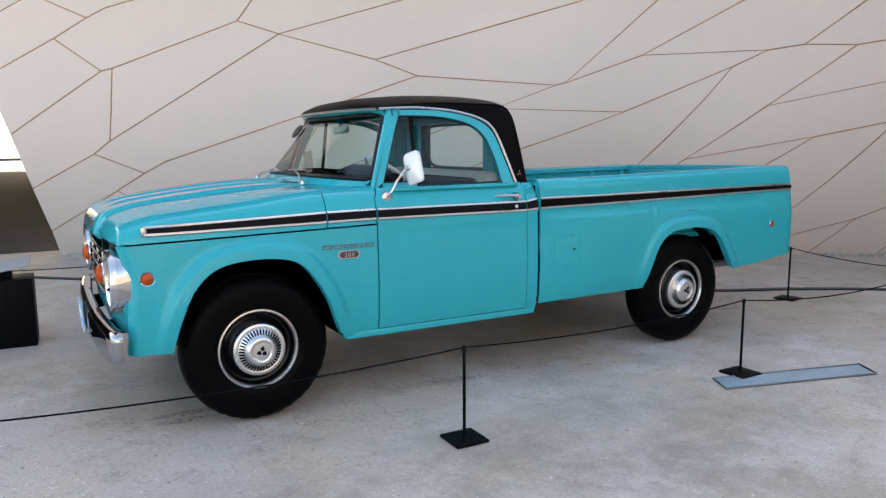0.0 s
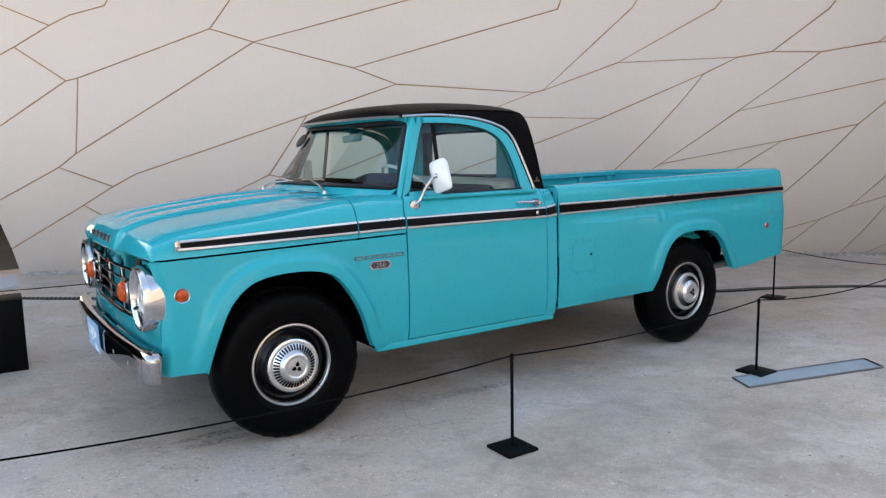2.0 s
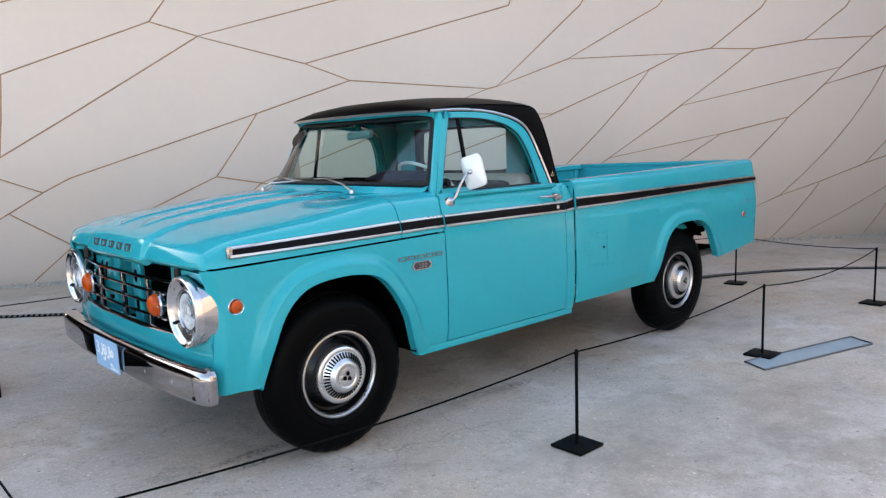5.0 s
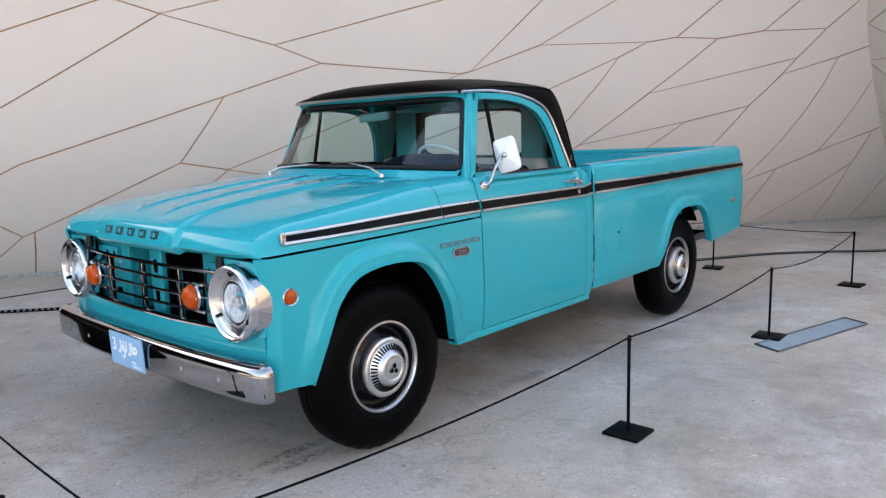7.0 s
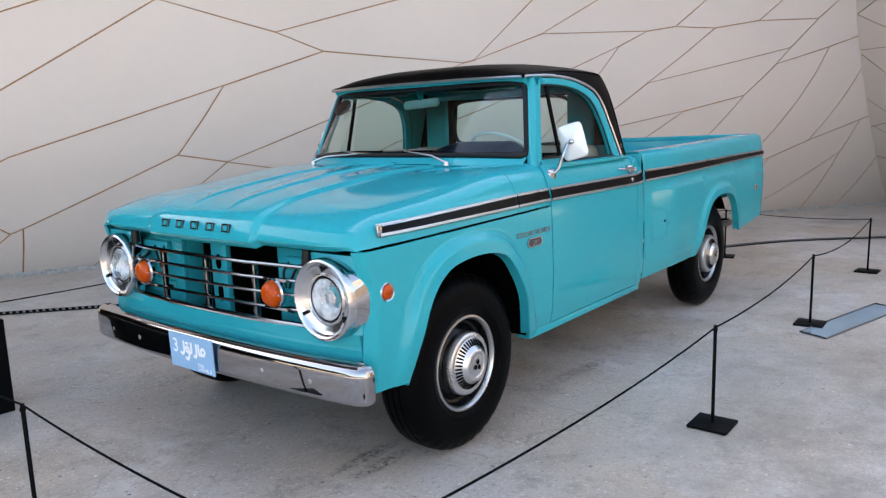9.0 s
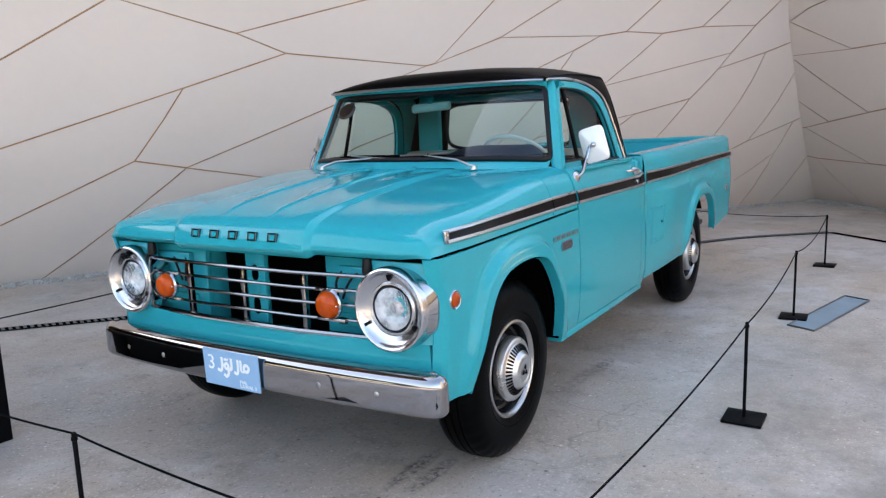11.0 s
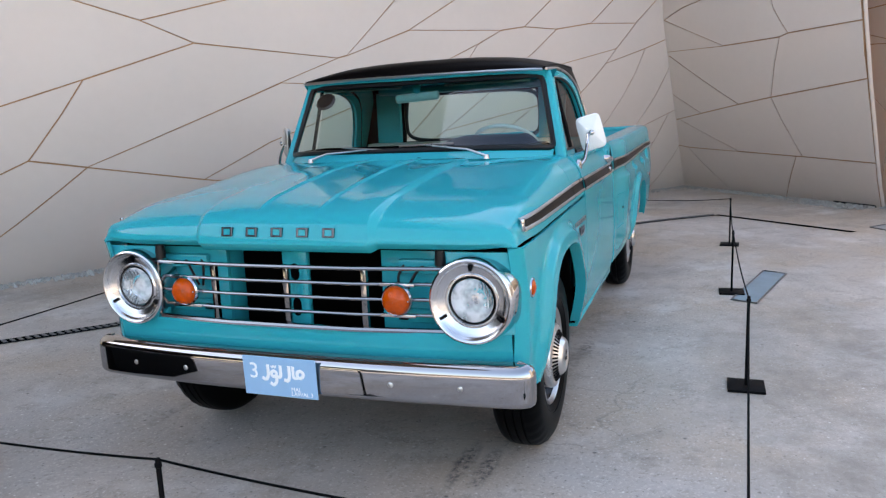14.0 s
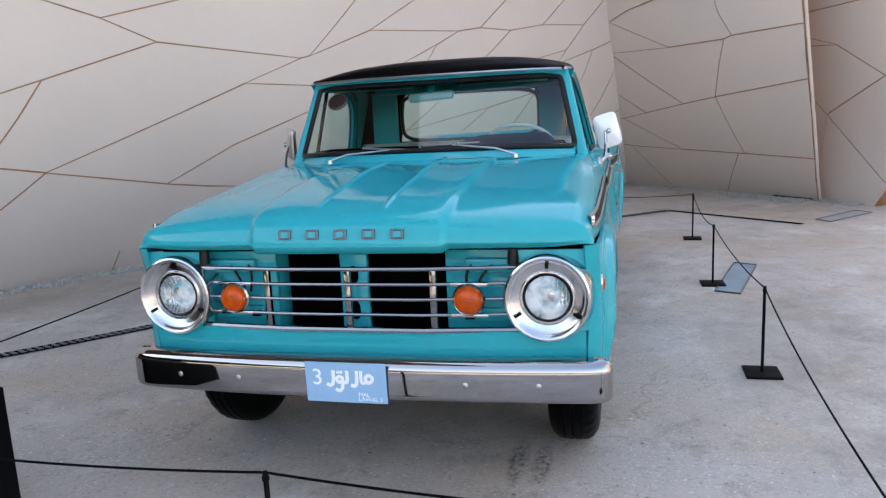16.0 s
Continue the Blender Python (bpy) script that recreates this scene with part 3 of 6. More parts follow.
def build_drain():
    """Slot drain with a ladder grating along the foot of the wall."""
    line = spline([(-2.4, 5.85), (-1.06, 4.66), (0.2, 3.57), (1.41, 2.48), (3.2, 1.25), (5.02, 0.14), (5.73, -0.2), (6.6, -0.78), (7.40, -1.70)], 120)
    drain = thing("floor_drain", (2.5, 1.7, 0), "dark slot drain with a ladder grating in the concrete", "drain")
    bm = bmesh.new()
    for a, c in ((line, 0), (np.array([(7.40, -1.70), (6.11, -3.16)]), 1)):
        for p, q in zip(a, a[1:]):
            d = Vector((*(q - p), 0)).normalized()
            s = Vector((-d.y, d.x, 0)) * 0.05
            vs = [bm.verts.new(Vector((*o, 0.004)) + k * s) for o, k in ((p, -1), (q, -1), (q, 1), (p, 1))]
            bm.faces.new(vs)
    part("channel", bm, M_DARK, drain, smooth=False)
    bm = bmesh.new()
    for k in (-1, 1):
        pts = []
        for i, p in enumerate(line):
            d = line[min(i + 1, 119)] - line[max(i - 1, 0)]
            d = d / np.linalg.norm(d)
            pts.append((p[0] - d[1] * 0.048 * k, p[1] + d[0] * 0.048 * k, 0.008))
        sweep(bm, pts, 0.004, 4)
    part("grating_rail", bm, M_BLACK, drain)
    bar = bmesh.new()
    box(bar, -0.011, 0.011, -0.045, 0.045, 0.004, 0.012)
    me = finish("grating_bar", bar, M_ALU_DULL, False)
    far = resample(line, 236)
    for i in range(len(far) - 1):
        d = far[i + 1] - far[i]
        ob = new("grating_bar", me)
        ob.parent = drain
        ob.matrix_local = Matrix.Translation(Vector((*far[i], 0)) - ORIGIN[drain.name]) @ Matrix.Rotation(math.atan2(d[1], d[0]) + 0.35, 4, "Z")


M_ALU_DULL = mat("dull_grating", (0.16, 0.16, 0.16), 0.6, 0.3, vary=0.3, scale=20)


def build_gravel():
    rnd = random.Random(4)
    bm = bmesh.new()

    def stone(c, r):
        m = Matrix.Translation(c) @ Euler((rnd.random() * 6, rnd.random() * 6, rnd.random() * 6)).to_matrix().to_4x4() @ Matrix.Diagonal((r * rnd.uniform(0.8, 1.4), r, r * rnd.uniform(0.6, 0.9), 1))
        bmesh.ops.create_icosphere(bm, subdivisions=1, radius=1.0, matrix=m)

    def strip(surf, a, b, n, w):
        for _ in range(n):
            u = rnd.uniform(a, b)
            p = surf(u, 0.02, -rnd.random() ** 1.6 * w)
            stone(Vector((p.x, p.y, 0.008)), rnd.uniform(0.008, 0.023))

    strip(north, -0.6, 3.6, 900, 0.24)
    strip(north, 8.0, 11.3, 420, 0.24)
    strip(east, 0.0, 3.0, 480, 0.22)
    strip(east, 3.0, 4.15, 330, 0.42)
    strip(beyond, -0.1, 0.9, 180, 0.2)
    me = finish("gravel", bm, M_STONE)
    ob = new("gravel", me)
    tagged(ob, "loose pale gravel along the foot of the walls", "gravel", kind="stuff")


def build_floor_light(name, corners, label, glass, look_of):
    """A glazed light trough set flush in the slab, with a thin metal frame."""
    a, b, c, d = [Vector((*p, 0)) for p in corners]
    o = (a + b + c + d) / 4
    light = thing(name, o, label, "floor light", "floor lights")

    def slab(z0, z1, k0):
        bm = bmesh.new()
        p = [o + (q - o) * k0 for q in (a, b, c, d)]
        lo, hi = [bm.verts.new((q.x, q.y, z0)) for q in p], [bm.verts.new((q.x, q.y, z1)) for q in p]
        bm.faces.new(hi)
        bm.faces.new(lo[::-1])
        for i in range(4):
            bm.faces.new((lo[i], lo[(i + 1) % 4], hi[(i + 1) % 4], hi[i]))
        return bm

    part("pane", slab(0.002, 0.006, 0.985), glass, light, look_of, smooth=False)
    bm = bmesh.new()
    sweep(bm, [q + Vector((0, 0, 0.006)) for q in (a, b, c, d)], 0.008, 4, closed=True)
    part("frame_rim", bm, M_FRAME, light, "thin metal rim", smooth=False)
    return light


M_PANE_DUSTY = mat("dusty_pane", (0.33, 0.335, 0.345), 0.5, vary=0.2, scale=5)
M_PANE = mat("frosted_pane", (0.24, 0.34, 0.40), 0.2, vary=0.15, scale=4, coat=0.2)


def build_post(p, dx=0.0):
    """Low black barrier post on a square plate."""
    po = thing("barrier_post", (p[0], p[1], 0), "low black metal barrier post on a square base plate", "barrier post", "rope barrier posts")
    rot = Matrix.Rotation(dx, 4, "Z")
    bm = bmesh.new()
    box(bm, -0.095, 0.095, -0.095, 0.095, 0.002, 0.016, 0.002)
    bmesh.ops.transform(bm, matrix=Matrix.Translation((p[0], p[1], 0)) @ rot, verts=bm.verts[:])
    part("base_plate", bm, M_BLACK, po)
    bm = bmesh.new()
    lathe(bm, [(0.0, 0.014), (0.0085, 0.014), (0.0085, 0.505), (0.007, 0.509), (0.0, 0.509)], (p[0], p[1], 0), "z", 14)
    part("pole", bm, M_BLACK, po)
    bm = bmesh.new()
    lathe(bm, [(0.008, 0.478), (0.0115, 0.480), (0.0115, 0.492), (0.008, 0.494)], (p[0], p[1], 0), "z", 14)
    part("rope_collar", bm, M_BLACK, po)
    return po


def build_rope(a, b, sag, za=0.498, zb=0.498):
    bm = bmesh.new()
    pts = []
    for i in range(25):
        t = i / 24
        pts.append((a[0] + (b[0] - a[0]) * t, a[1] + (b[1] - a[1]) * t, za + (zb - za) * t - sag * 4 * t * (1 - t)))
    sweep(bm, pts, 0.0042, 6)
    return solid("barrier_rope", bm, M_ROPE, "thin black barrier rope hanging between two posts", "rope", "barrier ropes")


def build_barrier():
    posts = [(-1.60, -1.74), (0.857, -1.838), (3.003, -1.808), (5.155, -1.83), (5.30, -0.47), (1.9, 2.05), (-1.48, 2.06), (-1.555, -0.035)]
    for p, r in zip(posts, (0.1, 0.0, 0.03, -0.05, 0.2, 0.1, 0.0, 0.6)):
        build_post(p, r)
    for i, j, s in ((0, 1, 0.045), (1, 2, 0.04), (2, 3, 0.07), (3, 4, 0.03), (6, 5, 0.03), (5, 4, 0.04), (7, 6, 0.04), (0, 7, 0.03)):
        build_rope(posts[i], posts[j], s, 0.505 if i in (0, 7) else 0.498, 0.505 if j == 7 else 0.498)


M_BOARD = mat("grey_board", (0.30, 0.31, 0.33), 0.4, vary=0.1, scale=10)


def build_stand():
    """Black plinth with a tilted reading board."""
    st = thing("information_stand", (-1.45, 1.75, 0), "matt black information stand with a tilted board", "information stand")
    rot = Matrix.Translation((-1.06, 1.37, 0)) @ Matrix.Rotation(radians(-3), 4, "Z")
    bm = bmesh.new()
    box(bm, -0.80, 0.0, 0.0, 0.30, 0.0, 0.525, 0.004, m=rot)
    part("plinth", bm, M_BLACK, st)
    bm = bmesh.new()
    box(bm, -0.62, -0.14, 0.08, 0.20, 0.52, 0.60, 0.004, m=rot)
    part("neck", bm, M_BLACK, st)
    bm = bmesh.new()
    box(bm, -0.74, -0.015, -0.16, 0.16, -0.007, 0.007, 0.002, 1, rot @ Matrix.Translation((0, 0.15, 0.645)) @ Matrix.Rotation(radians(6), 4, "X") @ Matrix.Rotation(radians(-9), 4, "Y"))
    part("board", bm, M_BOARD, st, "pale tilted reading board")


build_walls()
build_ground()
build_floor_light("floor_light", [(2.667, -1.978), (2.755, -1.80), (3.857, -2.09), (3.757, -2.270)], "frosted glass floor light strip set in the concrete", M_PANE, "pale blue frosted pane")
build_floor_light("floor_light", [(6.25, -3.50), (6.45, -3.38), (7.15, -4.02), (6.95, -4.15)], "dusty frosted glass floor light strip near the far wall", M_PANE_DUSTY, "dusty grey frosted pane")
build_drain()
build_gravel()
build_barrier()
build_stand()


# ---- the pickup truck: front axle at x = 0, nose towards -x, centre line y = 0 ----
truck = thing("pickup_truck", (1.6, 0, 0), "turquoise vintage pickup truck with black vinyl roof and chrome trim", "pickup truck")
FRONT, BASE = 0.035, 3.335


def side_w(z):
    return float(np.interp(z, [0.36, 0.42, 0.5, 0.7, 0.9, 1.06, 1.12, 1.18, 1.23, 1.27], [0.95, 0.985, 1.0, 1.008, 1.003, 0.998, 0.99, 0.972, 0.945, 0.905]))


def bed_w(z):
    return float(np.interp(z, [0.40, 0.46, 0.55, 0.75, 0.92, 1.02, 1.035, 1.06, 1.2, 1.26, 1.29, 1.308], [0.975, 1.015, 1.04, 1.053, 1.061, 1.060, 1.038, 1.032, 1.034, 1.03, 1.018, 0.985]))


def front_w(z):
    """Half width of the bed where it meets the cab."""
    return side_w(z) + 0.004 if z < 1.06 else float(np.interp(z, [1.06, 1.2, 1.26, 1.29, 1.308], [1.002, 0.997, 0.99, 0.98, 0.955]))


def bed_top(x):
    return float(np.interp(x, [1.93, 4.46], [1.280, 1.318]))


def bed_face(x, z):
    k = smooth01((x - 1.93) / 0.55)
    return front_w(z) * (1 - k) + bed_w(z) * k


def upper_w(z):
    return float(np.interp(z, [1.24, 1.77], [0.885, 0.757]))


ARCH_F = [(-0.445, 0.30), (-0.438, 0.433), (-0.391, 0.611), (-0.319, 0.771), (-0.212, 0.873), (-0.075, 0.912), (0.112, 0.915), (0.257, 0.879), (0.353, 0.782), (0.434, 0.641), (0.489, 0.499), (0.533, 0.401), (0.56, 0.30)]
ARCH_R = [(2.845, 0.30), (2.869, 0.474), (2.917, 0.647), (2.984, 0.788), (3.105, 0.869), (3.28, 0.886), (3.47, 0.868), (3.61, 0.785), (3.715, 0.640), (3.80, 0.523), (3.83, 0.40)]


def seam(x):
    return 1.034 + (x + 0.675) * 0.0196


def hood_top(x):
    return float(np.interp(x, [-0.72, -0.69, -0.66, -0.63, -0.60, -0.55, -0.5, -0.3, 0.0, 0.2, 0.45, 0.8], [1.125, 1.146, 1.161, 1.172, 1.182, 1.195, 1.206, 1.235, 1.269, 1.281, 1.289, 1.298]))


HOOD_SECTION = [(0, 0), (0.128, 0), (0.134, -0.006), (0.141, -0.036), (0.147, -0.044), (0.153, -0.036), (0.160, -0.006), (0.166, 0.0), (0.28, 0.0), (0.392, 0.0), (0.400, 0.006), (0.408, 0.020), (0.424, 0.076), (0.431, 0.088), (0.446, 0.096),
    (0.52, 0.112), (0.65, 0.140), (0.78, 0.190), (0.85, 0.235), (0.90, 0.295), (0.93, 0.365), (0.950, 0.45), (0.965, 0.56), (0.976, 0.70), (0.984, 0.85), (0.99, 1.0)]


def hood_point(x, k, front=0.0):
    """Point k of the half section of the bonnet at station x."""
    y, f = HOOD_SECTION[k]
    full = smooth01((x + 0.1) / 0.6)
    if y > 0.44:
        f += full * (float(np.interp(y, [0.446, 0.65, 0.78, 0.85, 0.90, 0.935, 0.955, 0.97, 0.982, 0.99], [0.06, 0.05, 0.065, 0.09, 0.16, 0.27, 0.40, 0.57, 0.78, 1.0])) - f)
    elif y > 0.395:
        f *= 1 - 0.42 * full
    elif 0.12 < y < 0.17:
        f *= smooth01((x + 0.66) / 0.10)
    top, low = hood_top(x), seam(x)
    y *= 1 - 0.018 * smooth01((-0.30 - x) / 0.38)
    return y, top - f * (top - low)


def mirrored(bm):
    geom = bm.verts[:] + bm.edges[:] + bm.faces[:]
    dup = bmesh.ops.duplicate(bm, geom=geom)
    vs = [g for g in dup["geom"] if isinstance(g, bmesh.types.BMVert)]
    for v in vs:
        v.co.y = -v.co.y
    bmesh.ops.remove_doubles(bm, verts=bm.verts[:], dist=0.0005)


def arch_z(arch, x, low):
    xs, zs = [a[0] for a in arch], [a[1] for a in arch]
    return max(low, float(np.interp(x, xs, zs))) if xs[0] < x < xs[-1] else low


def arch_gap(arch, x, z):
    """Distance from a point to the wheel arch edge."""
    best = 9.0
    for (ax, az), (bx, bz) in zip(arch, arch[1:]):
        t = min(max(((x - ax) * (bx - ax) + (z - az) * (bz - az)) / ((bx - ax) ** 2 + (bz - az) ** 2), 0), 1)
        best = min(best, math.hypot(x - ax - t * (bx - ax), z - az - t * (bz - az)))
    return best


def flare(arch, x, z, out=0.045, wide=0.055):
    d = arch_gap(arch, x, z)
    f = smooth01((z - 0.42) / 0.25)
    return out * (0.35 + 0.65 * f) * (1 - 0.12 * smooth01(d / 0.05)) * (1 - smooth01((d - 0.046) / wide))


# smooth arches
ARCH_F = [tuple(p) for p in spline(ARCH_F, 49)]
ARCH_R = [tuple(p) for p in spline(ARCH_R, 45)]


def stations(x0, x1, arch, n=40):
    xs = list(np.linspace(x0, x1, n)) + [a[0] for a in arch if x0 < a[0] < x1]
    xs = sorted(xs)
    out = [xs[0]]
    for x in xs[1:]:
        if x - out[-1] > 0.004:
            out.append(x)
    return out


ROWS = [0, 0.02, 0.05, 0.08, 0.10, 0.12, 0.14, 0.16, 0.18, 0.2, 0.23, 0.26, 0.29, 0.32, 0.36, 0.4, 0.45, 0.5, 0.6, 0.7, 0.78, 0.85, 0.9, 0.94, 0.97, 1.0]


def fender_front(z):
    return float(np.interp(z, [0.40, 0.46, 0.6, 0.85, 0.95, 1.03], [-0.635, -0.645, -0.637, -0.628, -0.652, -0.675]))


def build_fender(s):
    def fn(x, v):
        low = 0.448 if x < 0 else 0.40
        z0 = arch_z(ARCH_F, x, low)
        z1 = seam(x) - 0.009
        z = z0 + v * (z1 - z0)
        y = side_w(z) + flare(ARCH_F, x, z)
        w = smooth01((-0.42 - x) / 0.22)
        r = smooth01((-0.60 - x) / 0.045)
        return Vector((x + w * (fender_front(z) + 0.645), s * (y - 0.05 * r * r - 0.008 * w), z))

    bm = bmesh.new()
    grid(bm, fn, stations(-0.645, 0.755, ARCH_F, 90), ROWS)
    thicken(bm, 0.012)
    f = part("front_fender", bm, M_PAINT, truck, angle=50)
    # turned-in lip of the arch
    bm = bmesh.new()
    edge = [(x, z) for x, z in ARCH_F if z > 0.41]
    grid(bm, lambda i, v: Vector((edge[int(i)][0], s * (side_w(edge[int(i)][1]) + flare(ARCH_F, *edge[int(i)]) - 0.002 - 0.05 * v), edge[int(i)][1] + 0.002 - 0.006 * v)), list(range(len(edge))), [0, 1])
    thicken(bm, 0.006)
    part("arch_lip", bm, M_PAINT, f)
    bm = bmesh.new()
    c = (-0.535, s * 0.985, 0.852)
    lathe(bm, [(0.040, -0.012), (0.042, 0.010), (0.037, 0.018), (0.030, 0.014)], c, "y", 28, s)
    ml = part("marker_light", bm, M_CHROME, f, "round chrome marker light bezel")
    bm = bmesh.new()
    r = lathe(bm, [(0.030, 0.010), (0.029, 0.018), (0.024, 0.023), (0.012, 0.027), (0.003, 0.028)], c, "y", 28, s)
    part("marker_lens", bm, M_AMBER, ml, "amber lens")
    # plain chrome name blocks and the shield under them
    for k in range(5):
        bm = bmesh.new()
        x = 0.412 + k * 0.066
        y0, y1 = s * 1.002 - 0.004, s * 1.002 + 0.005
        bars(bm, [(x, x + 0.056, y0, y1, 0.930, 0.936), (x, x + 0.056, y0, y1, 0.948, 0.954), (x, x + 0.009, y0, y1, 0.934, 0.950), (x + 0.047, x + 0.056, y0, y1, 0.934, 0.950)])
        part("name_block", bm, M_NAME, f)
    bm = bmesh.new()
    o = [(0.498, 0.894), (0.516, 0.918), (0.626, 0.918), (0.644, 0.894), (0.626, 0.870), (0.516, 0.870)]
    a, b = [bm.verts.new((x, s * 1.001, z)) for x, z in o], [bm.verts.new((x, s * 1.012, z)) for x, z in o]
    bm.faces.new(b)
    for i in range(6):
        bm.faces.new((a[i], a[(i + 1) % 6], b[(i + 1) % 6], b[i]))
    bd = part("badge", bm, M_CHROME, f, "six-sided chrome model badge", smooth=False)
    bm = bmesh.new()
    o2 = [(0.571 + (x - 0.571) * 0.86, 0.894 + (z - 0.894) * 0.78) for x, z in o]
    a, b = [bm.verts.new((x, s * 1.010, z)) for x, z in o2], [bm.verts.new((x, s * 1.0135, z)) for x, z in o2]
    bm.faces.new(b)
    for i in range(6):
        bm.faces.new((a[i], a[(i + 1) % 6], b[(i + 1) % 6], b[i]))
    part("badge_field", bm, M_BADGE, bd, smooth=False)
    letters("200", 0.034, Matrix.Translation((0.571, s * 1.0135, 0.882)) @ Matrix.Rotation(radians(90), 4, "X") if s < 0 else Matrix.Translation((0.571, s * 1.0135, 0.882)) @ Matrix.Rotation(math.pi, 4, "Z") @ Matrix.Rotation(radians(90), 4, "X"), bd, M_CHROME, "badge_figures", 0.003, 1.3)
    return f


def letters(text, size, m, parent, material, name, depth=0.001, space=1.0, align="CENTER"):
    cu = bpy.data.curves.new(name, "FONT")
    cu.body, cu.size, cu.extrude, cu.align_x, cu.space_character = text, size, depth, align, space
    tmp = bpy.data.objects.new("tmp", cu)
    scene.collection.objects.link(tmp)
    me = bpy.data.meshes.new_from_object(tmp.evaluated_get(bpy.context.evaluated_depsgraph_get()))
    bpy.data.objects.remove(tmp)
    bpy.data.curves.remove(cu)
    bm = bmesh.new()
    bm.from_mesh(me)
    bpy.data.meshes.remove(me)
    bmesh.ops.transform(bm, matrix=m, verts=bm.verts[:])
    return part(name, bm, material, parent, smooth=False)


def hood_sheet(bm, xs, nose):
    n = len(HOOD_SECTION)

    def back(y):
        return 0.045 * (y / 0.99) ** 5 + 0.020 * smooth01((y - 0.395) / 0.035)

    rows = [[] for _ in range(n)]
    if nose:
        for k in range(n):
            y0 = HOOD_SECTION[k][0]
            side = smooth01((y0 - 0.86) / 0.13)
            y, ztop = hood_point(xs[0], k)
            zlow = 1.006 + 0.014 * smooth01((y0 - 0.395) / 0.035) + 0.012 * smooth01((y0 - 0.82) / 0.15)
            ztop = max(ztop, zlow + 0.004)
            for t, dx in ((0.0, 0.030), (0.02, 0.022), (0.17, 0.001), (0.22, -0.004), (0.28, -0.004), (0.45, 0.003), (0.65, 0.014), (0.84, 0.030), (0.95, 0.048)):
                rows[k].append(Vector((-0.728 + back(y0) + dx * (1 - side) + 0.02 * side * t, y, zlow + (ztop - zlow) * t)))
    for k in range(n):
        for x in xs:
            y, z = hood_point(x, k)
            rows[k].append(Vector((x + (back(HOOD_SECTION[k][0]) * smooth01((-0.4 - x) / 0.27) if nose else 0), y, z)))
    vs = [[bm.verts.new(p) for p in r] for r in rows]
    for k in range(n - 1):
        for i in range(len(vs[0]) - 1):
            bm.faces.new((vs[k][i], vs[k][i + 1], vs[k + 1][i + 1], vs[k + 1][i]))
    mirrored(bm)


def build_hood():
    bm = bmesh.new()
    hood_sheet(bm, [-0.668, -0.65, -0.63, -0.60, -0.57, -0.54, -0.5, -0.46, -0.42, -0.38, -0.34, -0.29, -0.24, -0.18, -0.12, -0.05, 0.02, 0.08, 0.14, 0.2, 0.25, 0.3, 0.36, 0.42, 0.447], True)
    thicken(bm, 0.012)
    h = part("hood", bm, M_PAINT, truck, "turquoise bonnet with raised centre and ribs", angle=30)
    for k in range(5):
        y = 0.2489 - k * 0.1185
        bm = bmesh.new()
        w = 0.026
        m = Matrix.Translation((-0.7215, y, 1.088)) @ Matrix.Rotation(radians(12), 4, "Y")
        for r in ((-w, w, 0.012, 0.019), (-w, w, -0.019, -0.012), (-w, -w + 0.010, -0.016, 0.016), (w - 0.010, w, -0.016, 0.016)):
            box(bm, -0.009, 0.006, r[0], r[1], r[2], r[3], 0.0015, 1, m)
        nb = part("name_block", bm, M_LETTER, h, "small chrome nose letter block")
        bm = bmesh.new()
        box(bm, -0.005, 0.004, -w + 0.004, w - 0.004, -0.013, 0.013, 0.001, 1, m)
        part("block_field", bm, M_PAINT, nb)
    # cowl between the bonnet and the windshield
    bm = bmesh.new()
    hood_sheet(bm, [0.453, 0.5, 0.56, 0.62, 0.68, 0.758], False)
    thicken(bm, 0.012)
    c = part("cowl", bm, M_PAINT, truck, angle=60)
    # near-black bars on the cowl paint the shade of its open slots
    for k in range(22):
        bm = bmesh.new()
        y = -0.405 + k * 0.0142
        z = float(np.interp(-y, *zip(*[hood_point(0.47, j) for j in range(len(HOOD_SECTION))])))
        box(bm, 0.458, 0.486, y, y + 0.008, z - 0.004, z + 0.0015, 0.0006, 1)
        part("vent_slot", bm, M_DARK, c)
    return h


def stripe_band(x0, x1, z0, z1, w, s, name, parent, tip=False, n=30):
    """Black band between two bright mouldings along the flank."""
    def strip(za, zb, out, m, nm, lab=""):
        bm = bmesh.new()
        xs = list(np.linspace(x0, x1, n))
        grid(bm, lambda x, v: Vector((x, s * (w(x, za(x) + v * (zb(x) - za(x))) + out), za(x) + v * (zb(x) - za(x)))), xs, [0, 0.5, 1])
        thicken(bm, -0.004)
        return part(nm, bm, m, parent, lab)
    band = strip(lambda x: z0(x) + 0.008, lambda x: z1(x) - 0.008, 0.0035, M_STRIPE, name, "black stripe between bright mouldings")
    for za, zb in ((lambda x: z0(x) - 0.001, lambda x: z0(x) + 0.011), (lambda x: z1(x) - 0.010, lambda x: z1(x) + 0.001)):
        bm = bmesh.new()
        grid(bm, lambda x, v: Vector((x, s * (w(x, za(x) + v * (zb(x) - za(x))) + (0.004, 0.009, 0.009, 0.004)[round(v * 3)]), za(x) + v * (zb(x) - za(x)))), list(np.linspace(x0, x1, n)), [0, 1 / 3, 2 / 3, 1])
        thicken(bm, -0.003)
        part("moulding", bm, M_ALU, band, "bright metal moulding")
    if tip:
        bm = bmesh.new()
        z = (z0(x0) + z1(x0)) / 2
        y = s * (w(x0, z) + 0.006)
        box(bm, x0 - 0.014, x0 + 0.014, y - 0.008, y + 0.008, z0(x0) - 0.002, z1(x0) + 0.002, 0.004, 2)
        part("moulding_tip", bm, M_CHROME, band)
    return band


